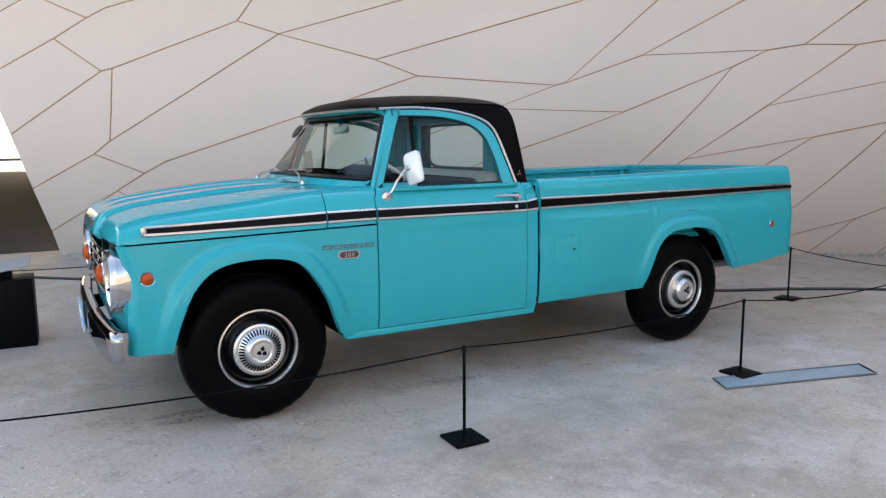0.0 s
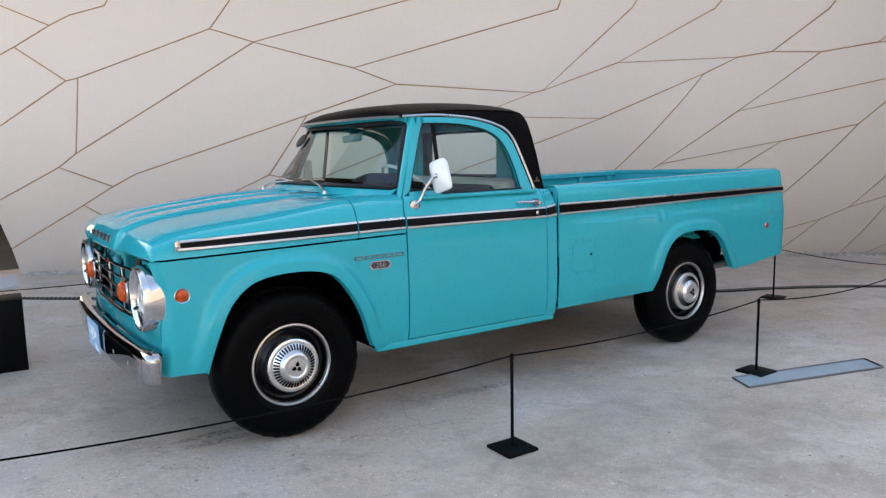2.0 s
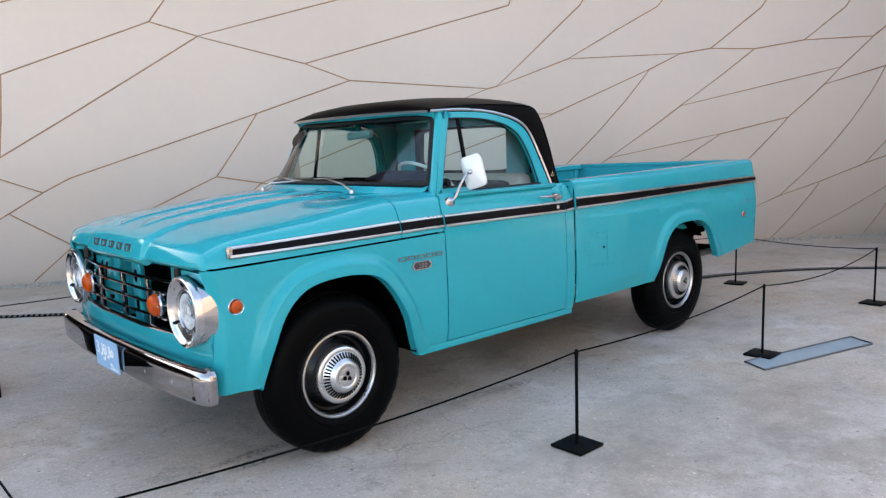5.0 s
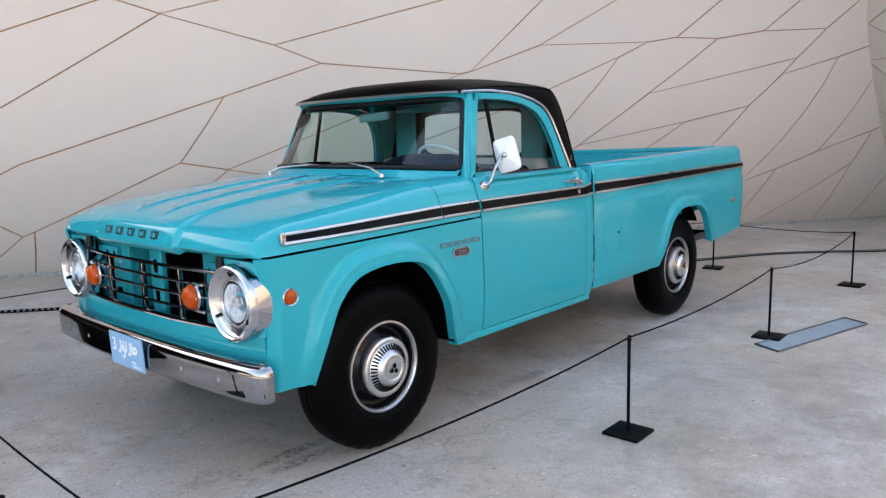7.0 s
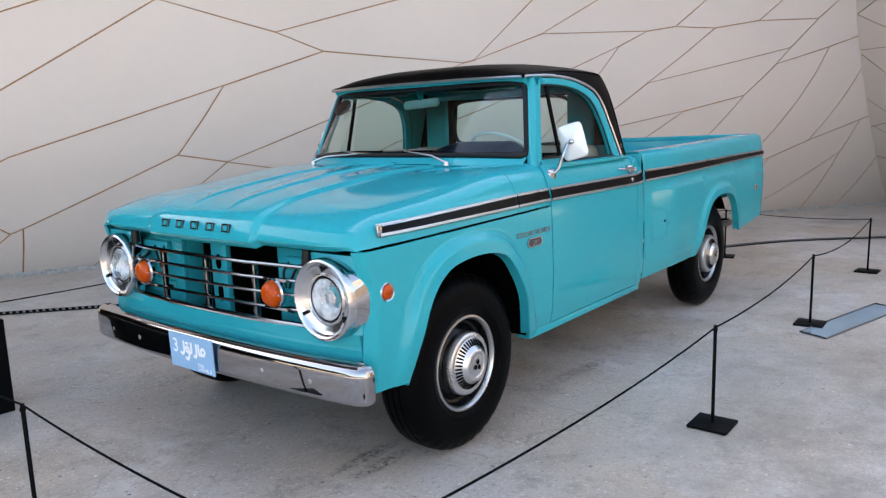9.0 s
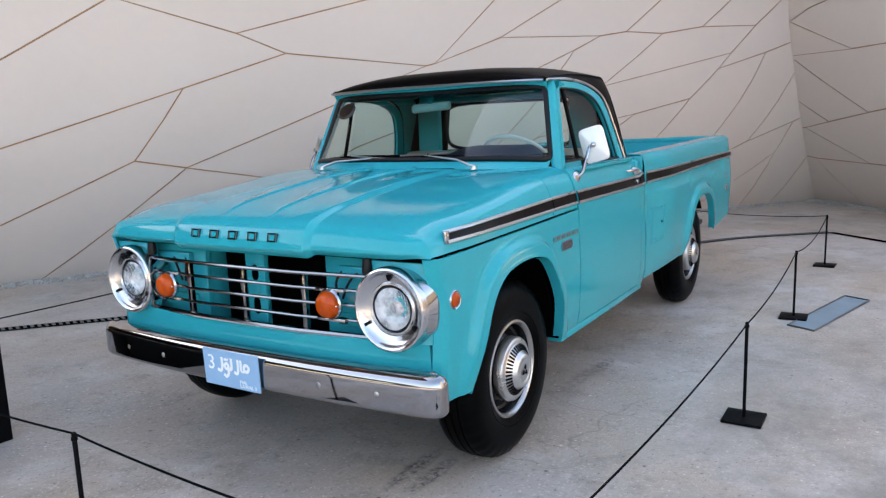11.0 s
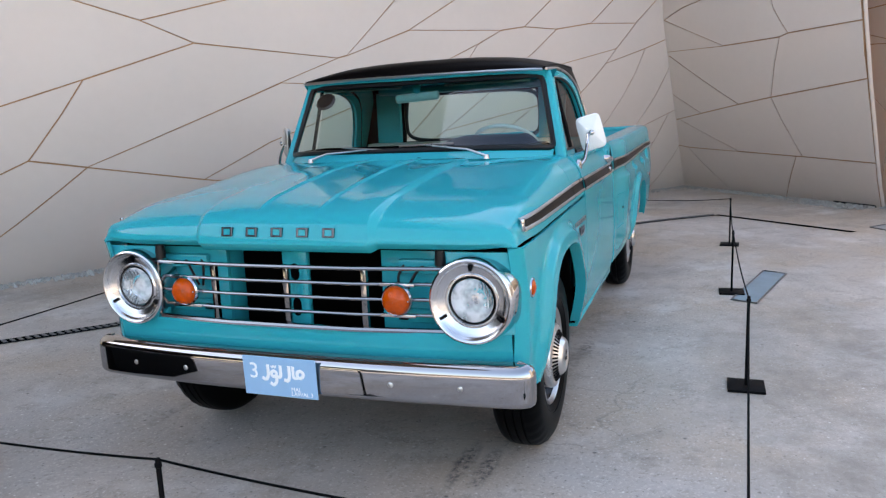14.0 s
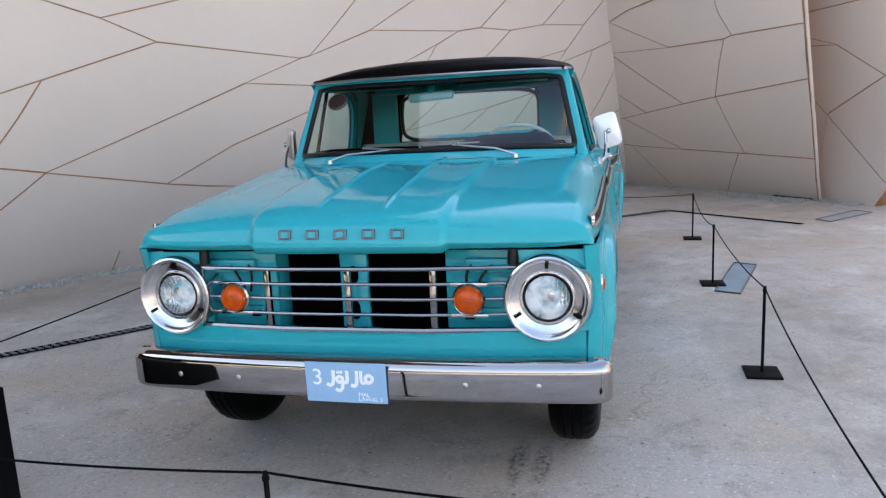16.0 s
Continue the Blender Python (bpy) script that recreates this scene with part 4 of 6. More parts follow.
def hood_w(x, z):
    top, low = hood_top(x), seam(x)
    f = (top - z) / (top - low)
    pts = [hood_point(x, k) for k in range(15, len(HOOD_SECTION))]
    return float(np.interp(-z, [-q[1] for q in pts], [q[0] for q in pts]))


def band_lo(x):
    return float(np.interp(x, [-0.535, 0.45, 0.775, 1.85, 1.93, 4.44], [1.072, 1.082, 1.086, 1.080, 1.088, 1.122]))


def band_hi(x):
    return float(np.interp(x, [-0.535, 0.45, 0.775, 1.85, 1.93, 4.44], [1.118, 1.146, 1.15, 1.147, 1.162, 1.171]))


DRIP = [(0.888, 1.744), (1.1, 1.753), (1.232, 1.749), (1.36, 1.74), (1.462, 1.724), (1.562, 1.70), (1.655, 1.658), (1.714, 1.585), (1.762, 1.455), (1.80, 1.335), (1.828, 1.24)]
WIN = [(0.853, 1.295), (0.930, 1.50), (1.003, 1.688), (1.03, 1.703), (1.20, 1.704), (1.335, 1.694), (1.43, 1.678), (1.505, 1.657), (1.565, 1.627), (1.612, 1.585), (1.650, 1.52), (1.688, 1.41), (1.716, 1.265)]
RIM = [(0.795, 1.255), (0.880, 1.50), (0.956, 1.713), (0.985, 1.736), (1.232, 1.739), (1.35, 1.730), (1.45, 1.713), (1.55, 1.689), (1.64, 1.647), (1.699, 1.577), (1.744, 1.455), (1.782, 1.34), (1.808, 1.255)]


def on_side(x, z, s, out=0.0):
    return Vector((x, s * (upper_w(z) + out), z))


def build_door(s):
    bm = bmesh.new()
    zs = [0.424, 0.45, 0.5, 0.6, 0.7, 0.8, 0.9, 1.0, 1.06, 1.1, 1.14, 1.18, 1.21, 1.235, 1.255, 1.268]
    grid(bm, lambda x, z: Vector((x + (0.028 * smooth01((z - 1.2) / 0.06) if x < 0.8 else 0), s * side_w(z), z)), list(np.linspace(0.764, 1.840, 16)), zs)
    thicken(bm, 0.03)
    d = part("door", bm, M_PAINT, truck, "turquoise cab door with black stripe", angle=50)
    # window frame
    bm = bmesh.new()
    a, b = spline(RIM, 60), spline(WIN, 60)
    grid(bm, lambda i, v: on_side(*(a[int(i)] * (1 - v) + b[int(i)] * v), s, 0.012), list(range(60)), [0, 0.5, 1])
    thicken(bm, 0.035)
    part("window_frame", bm, M_PAINT, d, angle=50)
    bm = bmesh.new()
    sweep(bm, [on_side(*(p + np.array((0.004, -0.003))), s, 0.0) for p in b] , 0.007, 6)
    sweep(bm, [on_side(0.858, 1.297, s, 0.006), on_side(1.09, 1.297, s, 0.006), on_side(1.10, 1.272, s, 0.012), on_side(1.716, 1.272, s, 0.012)], 0.008, 6)
    part("window_seal", bm, M_SEAL, d)
    # quarter-light bar and frame
    bm = bmesh.new()
    sweep(bm, [on_side(1.092, 1.26, s, -0.012), on_side(1.103, 1.705, s, -0.012)], 0.013, 6)
    vent = part("vent_bar", bm, M_BLACK, d, "dark quarter light bar")
    bm = bmesh.new()
    corner = [on_side(*p, s, -0.012) for p in b if p[0] < 1.10] + [on_side(1.10, 1.70, s, -0.012), on_side(1.092, 1.295, s, -0.012)]
    bm.faces.new([bm.verts.new(q) for q in corner])
    pane = part("quarter_light", bm, M_GLASS, d, "clear quarter light", smooth=False)
    face_to(pane, (0, -1, 0))
    pane.visible_shadow = False
    bm = bmesh.new()
    top = resample([tuple(p) for p in b if p[0] > 1.104] , 24)
    grid(bm, lambda i, v: on_side(top[int(i)][0], 1.262 + (top[int(i)][1] - 1.262) * v, s, -0.014), list(range(24)), [0, 0.25, 0.5, 0.75, 1])
    pane = part("door_glass", bm, M_GLASS, d, "clear side window wound up")
    face_to(pane, (0, -1, 0))
    pane.visible_shadow = False
    # handle
    bm = bmesh.new()
    y = side_w(1.18)
    sweep(bm, [(1.60, s * (y + 0.012), 1.192), (1.62, s * (y + 0.035), 1.192), (1.70, s * (y + 0.04), 1.19), (1.755, s * (y + 0.035), 1.186)], [0.006, 0.008, 0.011, 0.013], 8)
    hd = part("door_handle", bm, M_CHROME, d, "chrome push-button door handle")
    bm = bmesh.new()
    lathe(bm, [(0.026, -0.01), (0.026, 0.018), (0.018, 0.034), (0.012, 0.050), (0.0, 0.052)], (1.765, s * y, 1.180), "y", 18, s)
    part("push_button", bm, M_CHROME, hd)
    bm = bmesh.new()
    lathe(bm, [(0.014, -0.01), (0.014, 0.012), (0.009, 0.016), (0.0, 0.016)], (1.755, s * (side_w(1.115) + 0.004), 1.115), "y", 16, s)
    part("lock", bm, M_CHROME, d, "round chrome lock")
    # inner trim
    bm = bmesh.new()
    box(bm, 0.80, 1.82, s * 0.90 - 0.012, s * 0.90 + 0.012, 0.50, 1.262, 0.006)
    part("inner_panel", bm, M_PAINT_IN, d)
    bm = bmesh.new()
    box(bm, 0.905, 1.80, min(s * 0.86, s * 0.955), max(s * 0.86, s * 0.955), 1.245, 1.266, 0.006)
    part("sill", bm, M_PAINT, d)
    bm = bmesh.new()
    grid(bm, lambda x, z: on_side(x, z, s, 0.010), [0.85, 0.97, 1.085], [1.255, 1.275, 1.295])
    thicken(bm, 0.03)
    part("vent_sill", bm, M_PAINT, d)
    stripe_band(0.767, 1.838, band_lo, band_hi, lambda x, z: side_w(z), s, "door_stripe", d)
    # swan-neck mirror
    bm = bmesh.new()
    y = side_w(1.215)
    lathe(bm, [(0.0, 0.012), (0.02, 0.012), (0.034, 0.004), (0.036, -0.01)], (0.846, s * y, 1.212), "y", 18, s)
    pts = spline([(0.846, s * y, 1.212), (0.866, s * (y + 0.025), 1.245), (0.905, s * (y + 0.032), 1.318), (0.950, s * (y + 0.030), 1.366), (0.978, s * (y + 0.025), 1.382)], 16)
    sweep(bm, pts, 0.009, 10)
    arm = part("mirror_arm", bm, M_CHROME, d, "curved chrome mirror arm")
    bm = bmesh.new()
    mm = Matrix.Translation((1.006, s * 0.992, 1.384)) @ Matrix.Rotation(radians(14 if s < 0 else -52), 4, "Z") @ Matrix.Rotation(radians(-15 if s < 0 else 6 * s), 4, "X")
    rings = []
    for dx, hy, hz in ((0.016, 0.066, 0.093), (-0.004, 0.071, 0.098), (-0.014, 0.064, 0.091), (-0.036, 0.022, 0.028)):
        ring = []
        for k in range(32):
            t = 2 * math.pi * k / 32
            c, q = math.cos(t), math.sin(t)
            e = 0.34
            ring.append(bm.verts.new(mm @ Vector((dx, math.copysign(abs(c) ** e, c) * hy, math.copysign(abs(q) ** e, q) * hz))))
        rings.append(ring)
    for p, q in zip(rings, rings[1:]):
        for k in range(32):
            bm.faces.new((p[k], p[(k + 1) % 32], q[(k + 1) % 32], q[k]))
    bm.faces.new(rings[-1])
    mh = part("mirror_head", bm, M_WHITE if s < 0 else M_STEEL, arm, "white rounded mirror housing" if s < 0 else "dull grey metal mirror housing", angle=30)
    bm = bmesh.new()
    box(bm, 0.012, 0.0165, -0.064, 0.064, -0.091, 0.091, 0.004, 1, mm)
    part("mirror_glass", bm, M_CHROME, arm)
    bm = bmesh.new()
    bmesh.ops.create_uvsphere(bm, u_segments=14, v_segments=8, radius=0.016, matrix=mm @ Matrix.Translation((-0.036, 0, 0)))
    part("mirror_joint", bm, M_CHROME, arm)
    return d


def build_cab():
    # cab corner behind the door, rocker, and back panel
    for s in (-1, 1):
        bm = bmesh.new()
        zs = [0.41, 0.45, 0.5, 0.6, 0.7, 0.8, 0.9, 1.0, 1.06, 1.1, 1.14, 1.18, 1.21, 1.235, 1.25, 1.262]
        grid(bm, lambda x, z: Vector((x, s * (side_w(z) - (0.010 if x > 1.93 else 0)), z)), [1.845, 1.87, 1.895, 1.928, 1.935], zs)
        thicken(bm, 0.02)
        c = part("cab_corner", bm, M_PAINT, truck, angle=50)
        stripe_band(1.848, 1.929, band_lo, band_hi, lambda x, z: side_w(z), s, "corner_stripe", c, n=4)
        bm = bmesh.new()
        lathe(bm, [(0.0, 0.007), (0.03, 0.006), (0.034, 0.0), (0.034, -0.01)], (1.885, s * side_w(1.20), 1.205), "y", 20, s)
        part("fuel_cap", bm, M_PAINT, c)
        bm = bmesh.new()
        box(bm, 0.55, 1.92, min(s * 0.90, s * 0.985), max(s * 0.90, s * 0.985), 0.375, 0.42, 0.012)
        part("rocker_sill", bm, M_PAINT, truck)
        # windshield pillar
        bm = bmesh.new()
        def pillar(i, v):
            z = 1.262 + 0.49 * i / 13
            t = (z - 1.316) / 0.392
            p = Vector((0.803 + 0.132 * t, s * (0.822 - 0.090 * t), z))
            q = on_side(0.789 + 0.375 * (z - 1.262), z, s, 0.012)
            return p + (q - p) * v + Vector((-0.012 * math.sin(math.pi * v), s * 0.010 * math.sin(math.pi * v), 0))

        grid(bm, pillar, list(range(14)), [0, 0.25, 0.5, 0.75, 1])
        thicken(bm, 0.02)
        part("windshield_pillar", bm, M_PAINT, truck)
        # black quarter panel of the roof
        bm = bmesh.new()
        top = resample([(0.90, 1.760), (1.0, 1.772), (1.10, 1.780), (1.25, 1.787), (1.4, 1.789), (1.62, 1.790), (1.75, 1.788), (1.815, 1.775), (1.857, 1.748), (1.882, 1.708), (1.895, 1.655), (1.903, 1.58), (1.912, 1.50), (1.921, 1.40), (1.934, 1.24)], 48)
        bot = resample(DRIP, 48)
        grid(bm, lambda i, v: on_side(*(bot[int(i)] * (1 - v) + top[int(i)] * v), s, 0.006 - (0.02 + 0.006 * smooth01((top[int(i)][0] - 1.72) / 0.1) * smooth01((top[int(i)][1] - 1.5) / 0.2)) * v**4), list(range(48)), [0, 0.35, 0.7, 0.9, 1])
        thicken(bm, 0.02)
        q = part("roof_quarter", bm, M_VINYL, truck, "black vinyl quarter panel")
        bm = bmesh.new()
        arc = resample([p for p in DRIP[2:]], 20)
        grid(bm, lambda i, v: on_side(arc[int(i)][0] + (float(np.interp(arc[int(i)][1], [1.64, 1.70, 1.75], [1.86, 1.82, 1.73])) - arc[int(i)][0]) * v - 0.02 * (1 - v), arc[int(i)][1], s, -0.03), list(range(20)), [0, 0.5, 1])
        thicken(bm, 0.008)
        part("inner_quarter", bm, M_PAINT_IN, truck)
        bm = bmesh.new()
        for k in range(3):
            m = Matrix.Translation((1.862, s * (upper_w(1.322) + 0.009), 1.322)) @ Matrix.Rotation(radians(120 * k), 4, "Y")
            v = [bm.verts.new(m @ Vector(p)) for p in ((-0.007, 0, 0.006), (0.007, 0, 0.006), (0, 0, 0.026))]
            bm.faces.new(v)
        part("roof_emblem", bm, M_CHROME, q, "small three-pointed chrome emblem", smooth=False)
    bm = bmesh.new()
    box(bm, 1.86, 1.92, -0.95, 0.95, 0.42, 1.25, 0.01)
    part("cab_back", bm, M_PAINT, truck)
    # solid near-black strips paint the shade of the open gap behind the cab
    bm = bmesh.new()
    box(bm, 1.9355, 1.9455, -0.992, 0.992, 0.46, 1.07)
    box(bm, 1.9355, 1.9445, -0.94, 0.94, 1.09, 1.24)
    part("cab_gap", bm, M_DARK, truck, "near-black filler standing for the shade between cab and bed")
    # roof with the back panel and rear window opening
    path = np.array([(0.81, 1.748), (0.812, 1.764), (0.835, 1.792), (0.89, 1.818), (1.0, 1.839), (1.17, 1.854), (1.34, 1.862), (1.5, 1.864), (1.63, 1.860), (1.74, 1.852), (1.806, 1.839), (1.854, 1.814), (1.883, 1.778), (1.896, 1.735), (1.902, 1.668), (1.907, 1.60), (1.914, 1.50), (1.922, 1.40), (1.927, 1.335), (1.937, 1.245)])
    ys = [-1, -0.985, -0.95, -0.9, -0.8, -0.7, -0.61, -0.4, -0.2, 0, 0.2, 0.4, 0.61, 0.7, 0.8, 0.9, 0.95, 0.985, 1]

    def roof(i, v):
        x, z = path[int(i)]
        if i < 10:
            side = float(np.interp(i, [0, 1, 2, 3, 4, 5, 6], [1.744, 1.749, 1.754, 1.761, 1.772, 1.783, 1.789]))
            hw = upper_w(side) * (1 - 0.024 * max(0.0, 1 - i / 5))
            zz = z - (z - side) * abs(v) ** 3.2 - float(np.interp(i, [7, 8, 9], [0, 0.001, 0.005])) * abs(v) ** 5
            xx = x + 0.075 * abs(v) ** 3 * max(0, 1 - i / 6)
            return Vector((xx, hw * v, zz))
        hw = upper_w(min(z, 1.789))
        turn = float(np.interp(i, [9, 10, 11, 12, 13, 14, 16], [0.15, 0.45, 0.85, 1, 0.7, 0.35, 0]))
        return Vector((x - (0.012 + 0.02 * turn) * abs(v) ** 8, hw * v * (1 - 0.02 * turn * abs(v) ** 6), z - max(0, z - 1.789) * abs(v) ** 3.2 - 0.022 * turn * abs(v) ** 6))

    bm = bmesh.new()
    grid(bm, roof, list(range(len(path))), ys, skip=lambda u, v: 14 < u < 18 and abs(v) < 0.6)
    thicken(bm, 0.02)
    rf = part("roof", bm, M_VINYL, truck, "black textured vinyl roof", angle=60)
    # bright gutter moulding round the roof edge
    bm = bmesh.new()
    front = [roof(0, v) + Vector((-0.004, 0, -0.002)) for v in ys]
    for s in (-1, 1):
        sweep(bm, [on_side(*p, s, 0.002 + 0.014 * smooth01((p[0] - 0.885) / 0.2)) for p in spline(DRIP, 40)], 0.0085, 6)
    sweep(bm, front, 0.009, 6)
    part("drip_moulding", bm, M_ALU, rf, "bright gutter moulding")
    # painted header over the windshield and inner lining
    bm = bmesh.new()
    grid(bm, lambda v, t: Vector((0.862 + 0.055 * abs(v) ** 2.4 + 0.03 * t, v * (0.752 - 0.008 * t), 1.752 - 0.045 * t)), ys, [0, 0.5, 1])
    thicken(bm, 0.02)
    part("header", bm, M_PAINT, truck)
    bm = bmesh.new()
    box(bm, 0.98, 1.76, -0.70, 0.70, 1.725, 1.74, 0.005)
    part("head_lining", bm, M_PAINT_IN, truck)
    # rear window
    bm = bmesh.new()
    loop = []
    for k in range(40):
        t = 2 * math.pi * k / 40
        c, q = math.cos(t), math.sin(t)
        y, z = math.copysign(abs(c) ** 0.34, c) * 0.505, 1.503 + math.copysign(abs(q) ** 0.38, q) * 0.168
        loop.append((float(np.interp(z, [1.335, 1.668], [1.905, 1.870])), y, z))
    sweep(bm, loop, 0.014, 6, closed=True)
    seal = part("rear_window_seal", bm, M_SEAL, truck)
    bm = bmesh.new()
    bm.faces.new([bm.verts.new(p) for p in loop])
    gl = part("rear_window", bm, M_GLASS, truck, "clear rear window", smooth=False)
    face_to(gl, (-1, 0, 0))
    gl.visible_shadow = False
    bm = bmesh.new()
    for s in (-1, 1):
        box(bm, 1.79, 1.835, min(s * 0.515, s * 0.70), max(s * 0.515, s * 0.70), 1.0, 1.69, 0.01)
    box(bm, 1.81, 1.85, -0.80, 0.80, 0.9, 1.33, 0.01)
    box(bm, 1.75, 1.80, -0.66, 0.66, 1.672, 1.735, 0.01)
    part("inner_back", bm, M_PAINT_IN, truck)

    # painted corners that carry the cowl into the windshield pillars
    for s in (-1, 1):
        bm = bmesh.new()
        ks = [k for k in range(15, len(HOOD_SECTION)) if hood_point(0.758, k)[1] > 1.17]

        def corner(k, t):
            y, z = hood_point(0.758, ks[int(k)])
            end = 0.760 + 0.028 * smooth01((z - 1.2) / 0.06) + 0.03 * smooth01((z - 1.262) / 0.03)
            w = min(y, upper_w(z) + 0.012 + 0.09 * smooth01((1.262 - z) / 0.05))
            return Vector((0.757 + (end - 0.757) * t, s * (y + (w - y) * t), z))

        grid(bm, corner, list(range(len(ks))), [0, 0.5, 1])
        thicken(bm, 0.012)
        part("cowl_corner", bm, M_PAINT, truck, angle=60)

    # windshield, its seal, wipers
    def shield(u, v, out=0.0):
        w = 0.822 - 0.09 * v
        wrap = abs(u) ** 4.2
        return Vector((0.530 + 0.338 * v + (0.272 - 0.205 * v) * wrap - out, u * w, 1.336 - 0.022 * wrap + (0.378 + 0.022 * wrap) * v))

    us = list(np.sin(np.linspace(-math.pi / 2, math.pi / 2, 33)))
    vs = list(np.linspace(0, 1, 7))
    bm = bmesh.new()
    grid(bm, shield, us, vs)
    ws = part("windshield", bm, M_SHIELD, truck, "slightly curved green-tinted windshield")
    face_to(ws, (-1, 0, 0))
    ws.visible_shadow = False
    rim = [shield(u, 0) for u in np.sin(np.linspace(-1.34, 1.34, 25))] + [shield(0.995, 0.04)] + [shield(1, v) for v in np.linspace(0.1, 0.9, 7)] + [shield(0.99, 0.97)]
    rim += [shield(u, 1) for u in np.sin(np.linspace(1.27, -1.27, 25))] + [shield(-0.99, 0.97)] + [shield(-1, v) for v in np.linspace(0.9, 0.1, 7)] + [shield(-0.995, 0.04)]
    bm = bmesh.new()
    sweep(bm, rim, 0.016, 8, closed=True)
    part("windshield_seal", bm, M_SEAL, ws, "black rubber seal")
    for y0, y1, v1, dz in ((0.515, 0.185, 0.03, (0.016, -0.006)), (-0.530, -0.165, 0.07, (-0.004, 0.006))):
        bm = bmesh.new()
        p, q = Vector((0.462, y0, 1.300)), shield(y1 / 0.82, v1, 0.022)
        lathe(bm, [(0.0, 0.022), (0.012, 0.020), (0.016, 0.0)], p + Vector((0, 0, -0.014)), "z", 12)
        sweep(bm, [p, p + (q - p) * 0.3 + Vector((-0.006, 0, 0.018)), q], [0.008, 0.006, 0.004], 8)
        wp = part("wiper", bm, M_ALU, truck, "bright wiper arm")
        bm = bmesh.new()
        sweep(bm, [shield((y1 + 0.16) / 0.82, v1, 0.012) + Vector((0, 0, dz[0])), q + Vector((0.006, 0, 0.002)), shield((y1 - 0.16) / 0.82, v1, 0.012) + Vector((0, 0, dz[1]))], 0.006, 6)
        part("wiper_blade", bm, M_ALU, wp)
    bm = bmesh.new()
    grid(bm, lambda u, v: shield(u, 0) + Vector((-0.06 * (1 - v), 0, -0.045 * (1 - v) - 0.004)), us, [0, 0.5, 1])
    thicken(bm, 0.02)
    part("windshield_ledge", bm, M_PAINT, truck)


def build_interior():
    bm = bmesh.new()
    box(bm, 0.76, 1.06, -0.755, 0.755, 1.10, 1.342, 0.03, 3)
    box(bm, 0.58, 0.80, -0.58, 0.58, 1.10, 1.332, 0.03, 3)
    d = part("dashboard", bm, M_DARK, truck, "dark padded dashboard")
    bm = bmesh.new()
    ys = list(np.linspace(-0.74, 0.06, 25))
    mound = lambda y: 1.31 + 0.085 * smooth01((y + 0.74) / 0.10) * smooth01((0.06 - y) / 0.36)
    grid(bm, lambda y, t: Vector((0.80 + 0.24 * t, y, 1.30 + (mound(y) - 1.30) * math.sin(math.pi * (0.06 + 0.86 * t)) ** 0.6)), ys, list(np.linspace(0, 1, 9)))
    thicken(bm, 0.01)
    part("instrument_hood", bm, M_NAVY, d, "dark navy padded hood over the gauges")
    bm = bmesh.new()
    box(bm, 0.98, 1.08, -0.80, 0.80, 1.02, 1.26, 0.02, 2)
    part("dash_face", bm, M_PAINT_IN, d)
    bm = bmesh.new()
    box(bm, 0.6, 1.86, -0.86, 0.86, 0.50, 0.55)
    part("cab_floor", bm, M_DARK, truck)
    bm = bmesh.new()
    box(bm, 1.30, 1.72, -0.76, 0.76, 0.78, 0.98, 0.05, 3)
    st = part("bench_seat", bm, M_DARK, truck, "black and cream bench seat")
    bm = bmesh.new()
    box(bm, 1.66, 1.80, -0.76, 0.76, 0.95, 1.335, 0.05, 3)
    part("backrest", bm, M_CREAM, st, "cream vinyl seat back")
    bm = bmesh.new()
    box(bm, 1.50, 1.665, -0.70, 0.10, 0.98, 1.295, 0.05, 3)
    part("cushion", bm, M_DARK, st)
    # steering wheel
    c, n = Vector((1.10, -0.47, 1.315)), Vector((0.62, 0, 0.78)).normalized()
    a, b = Vector((0, 1, 0)), n.cross(Vector((0, 1, 0)))
    bm = bmesh.new()
    sweep(bm, [c + 0.205 * (math.cos(2 * math.pi * k / 36) * a + math.sin(2 * math.pi * k / 36) * b) for k in range(36)], 0.011, 8, closed=True)
    w = part("steering_wheel", bm, M_WHITE, truck, "thin pale steering wheel")
    bm = bmesh.new()
    for k in (0.08, 0.42, 0.75):
        t = 2 * math.pi * k
        sweep(bm, [c - n * 0.02, c + 0.2 * (math.cos(t) * a + math.sin(t) * b)], 0.008, 6)
    sweep(bm, [c, c - n * 0.35], 0.022, 8)
    part("spokes", bm, M_WHITE, w)
    bm = bmesh.new()
    mm = Matrix.Translation((0.945, 0.035, 1.630)) @ Matrix.Rotation(radians(-3), 4, "X")
    box(bm, -0.012, 0.012, -0.14, 0.14, -0.026, 0.026, 0.02, 3, mm)
    rv = part("rear_view_mirror", bm, M_MIRROR_SHELL, truck, "turquoise-backed rear-view mirror")
    bm = bmesh.new()
    vs = [bm.verts.new(p) for p in ((0.925, 0.00, 1.715), (0.925, 0.07, 1.715), (0.94, 0.047, 1.65), (0.94, 0.023, 1.65))]
    bm.faces.new(vs)
    thicken(bm, 0.012)
    part("mirror_bracket", bm, M_PAINT, rv)
    for s in (-1, 1):
        bm = bmesh.new()
        box(bm, -0.006, 0.006, -0.26, 0.26, -0.075, 0.075, 0.004, 2, Matrix.Translation((1.01, s * 0.40, 1.715)) @ Matrix.Rotation(radians(68), 4, "Y"))
        part("sun_visor", bm, M_MIRROR_SHELL, truck)
    # dark round ornament hanging inside the passenger corner of the windshield
    bm = bmesh.new()
    lathe(bm, [(0.0, -0.012), (0.050, -0.010), (0.063, 0.0), (0.050, 0.010), (0.0, 0.014)], (0, 0, 0), "x", 28)
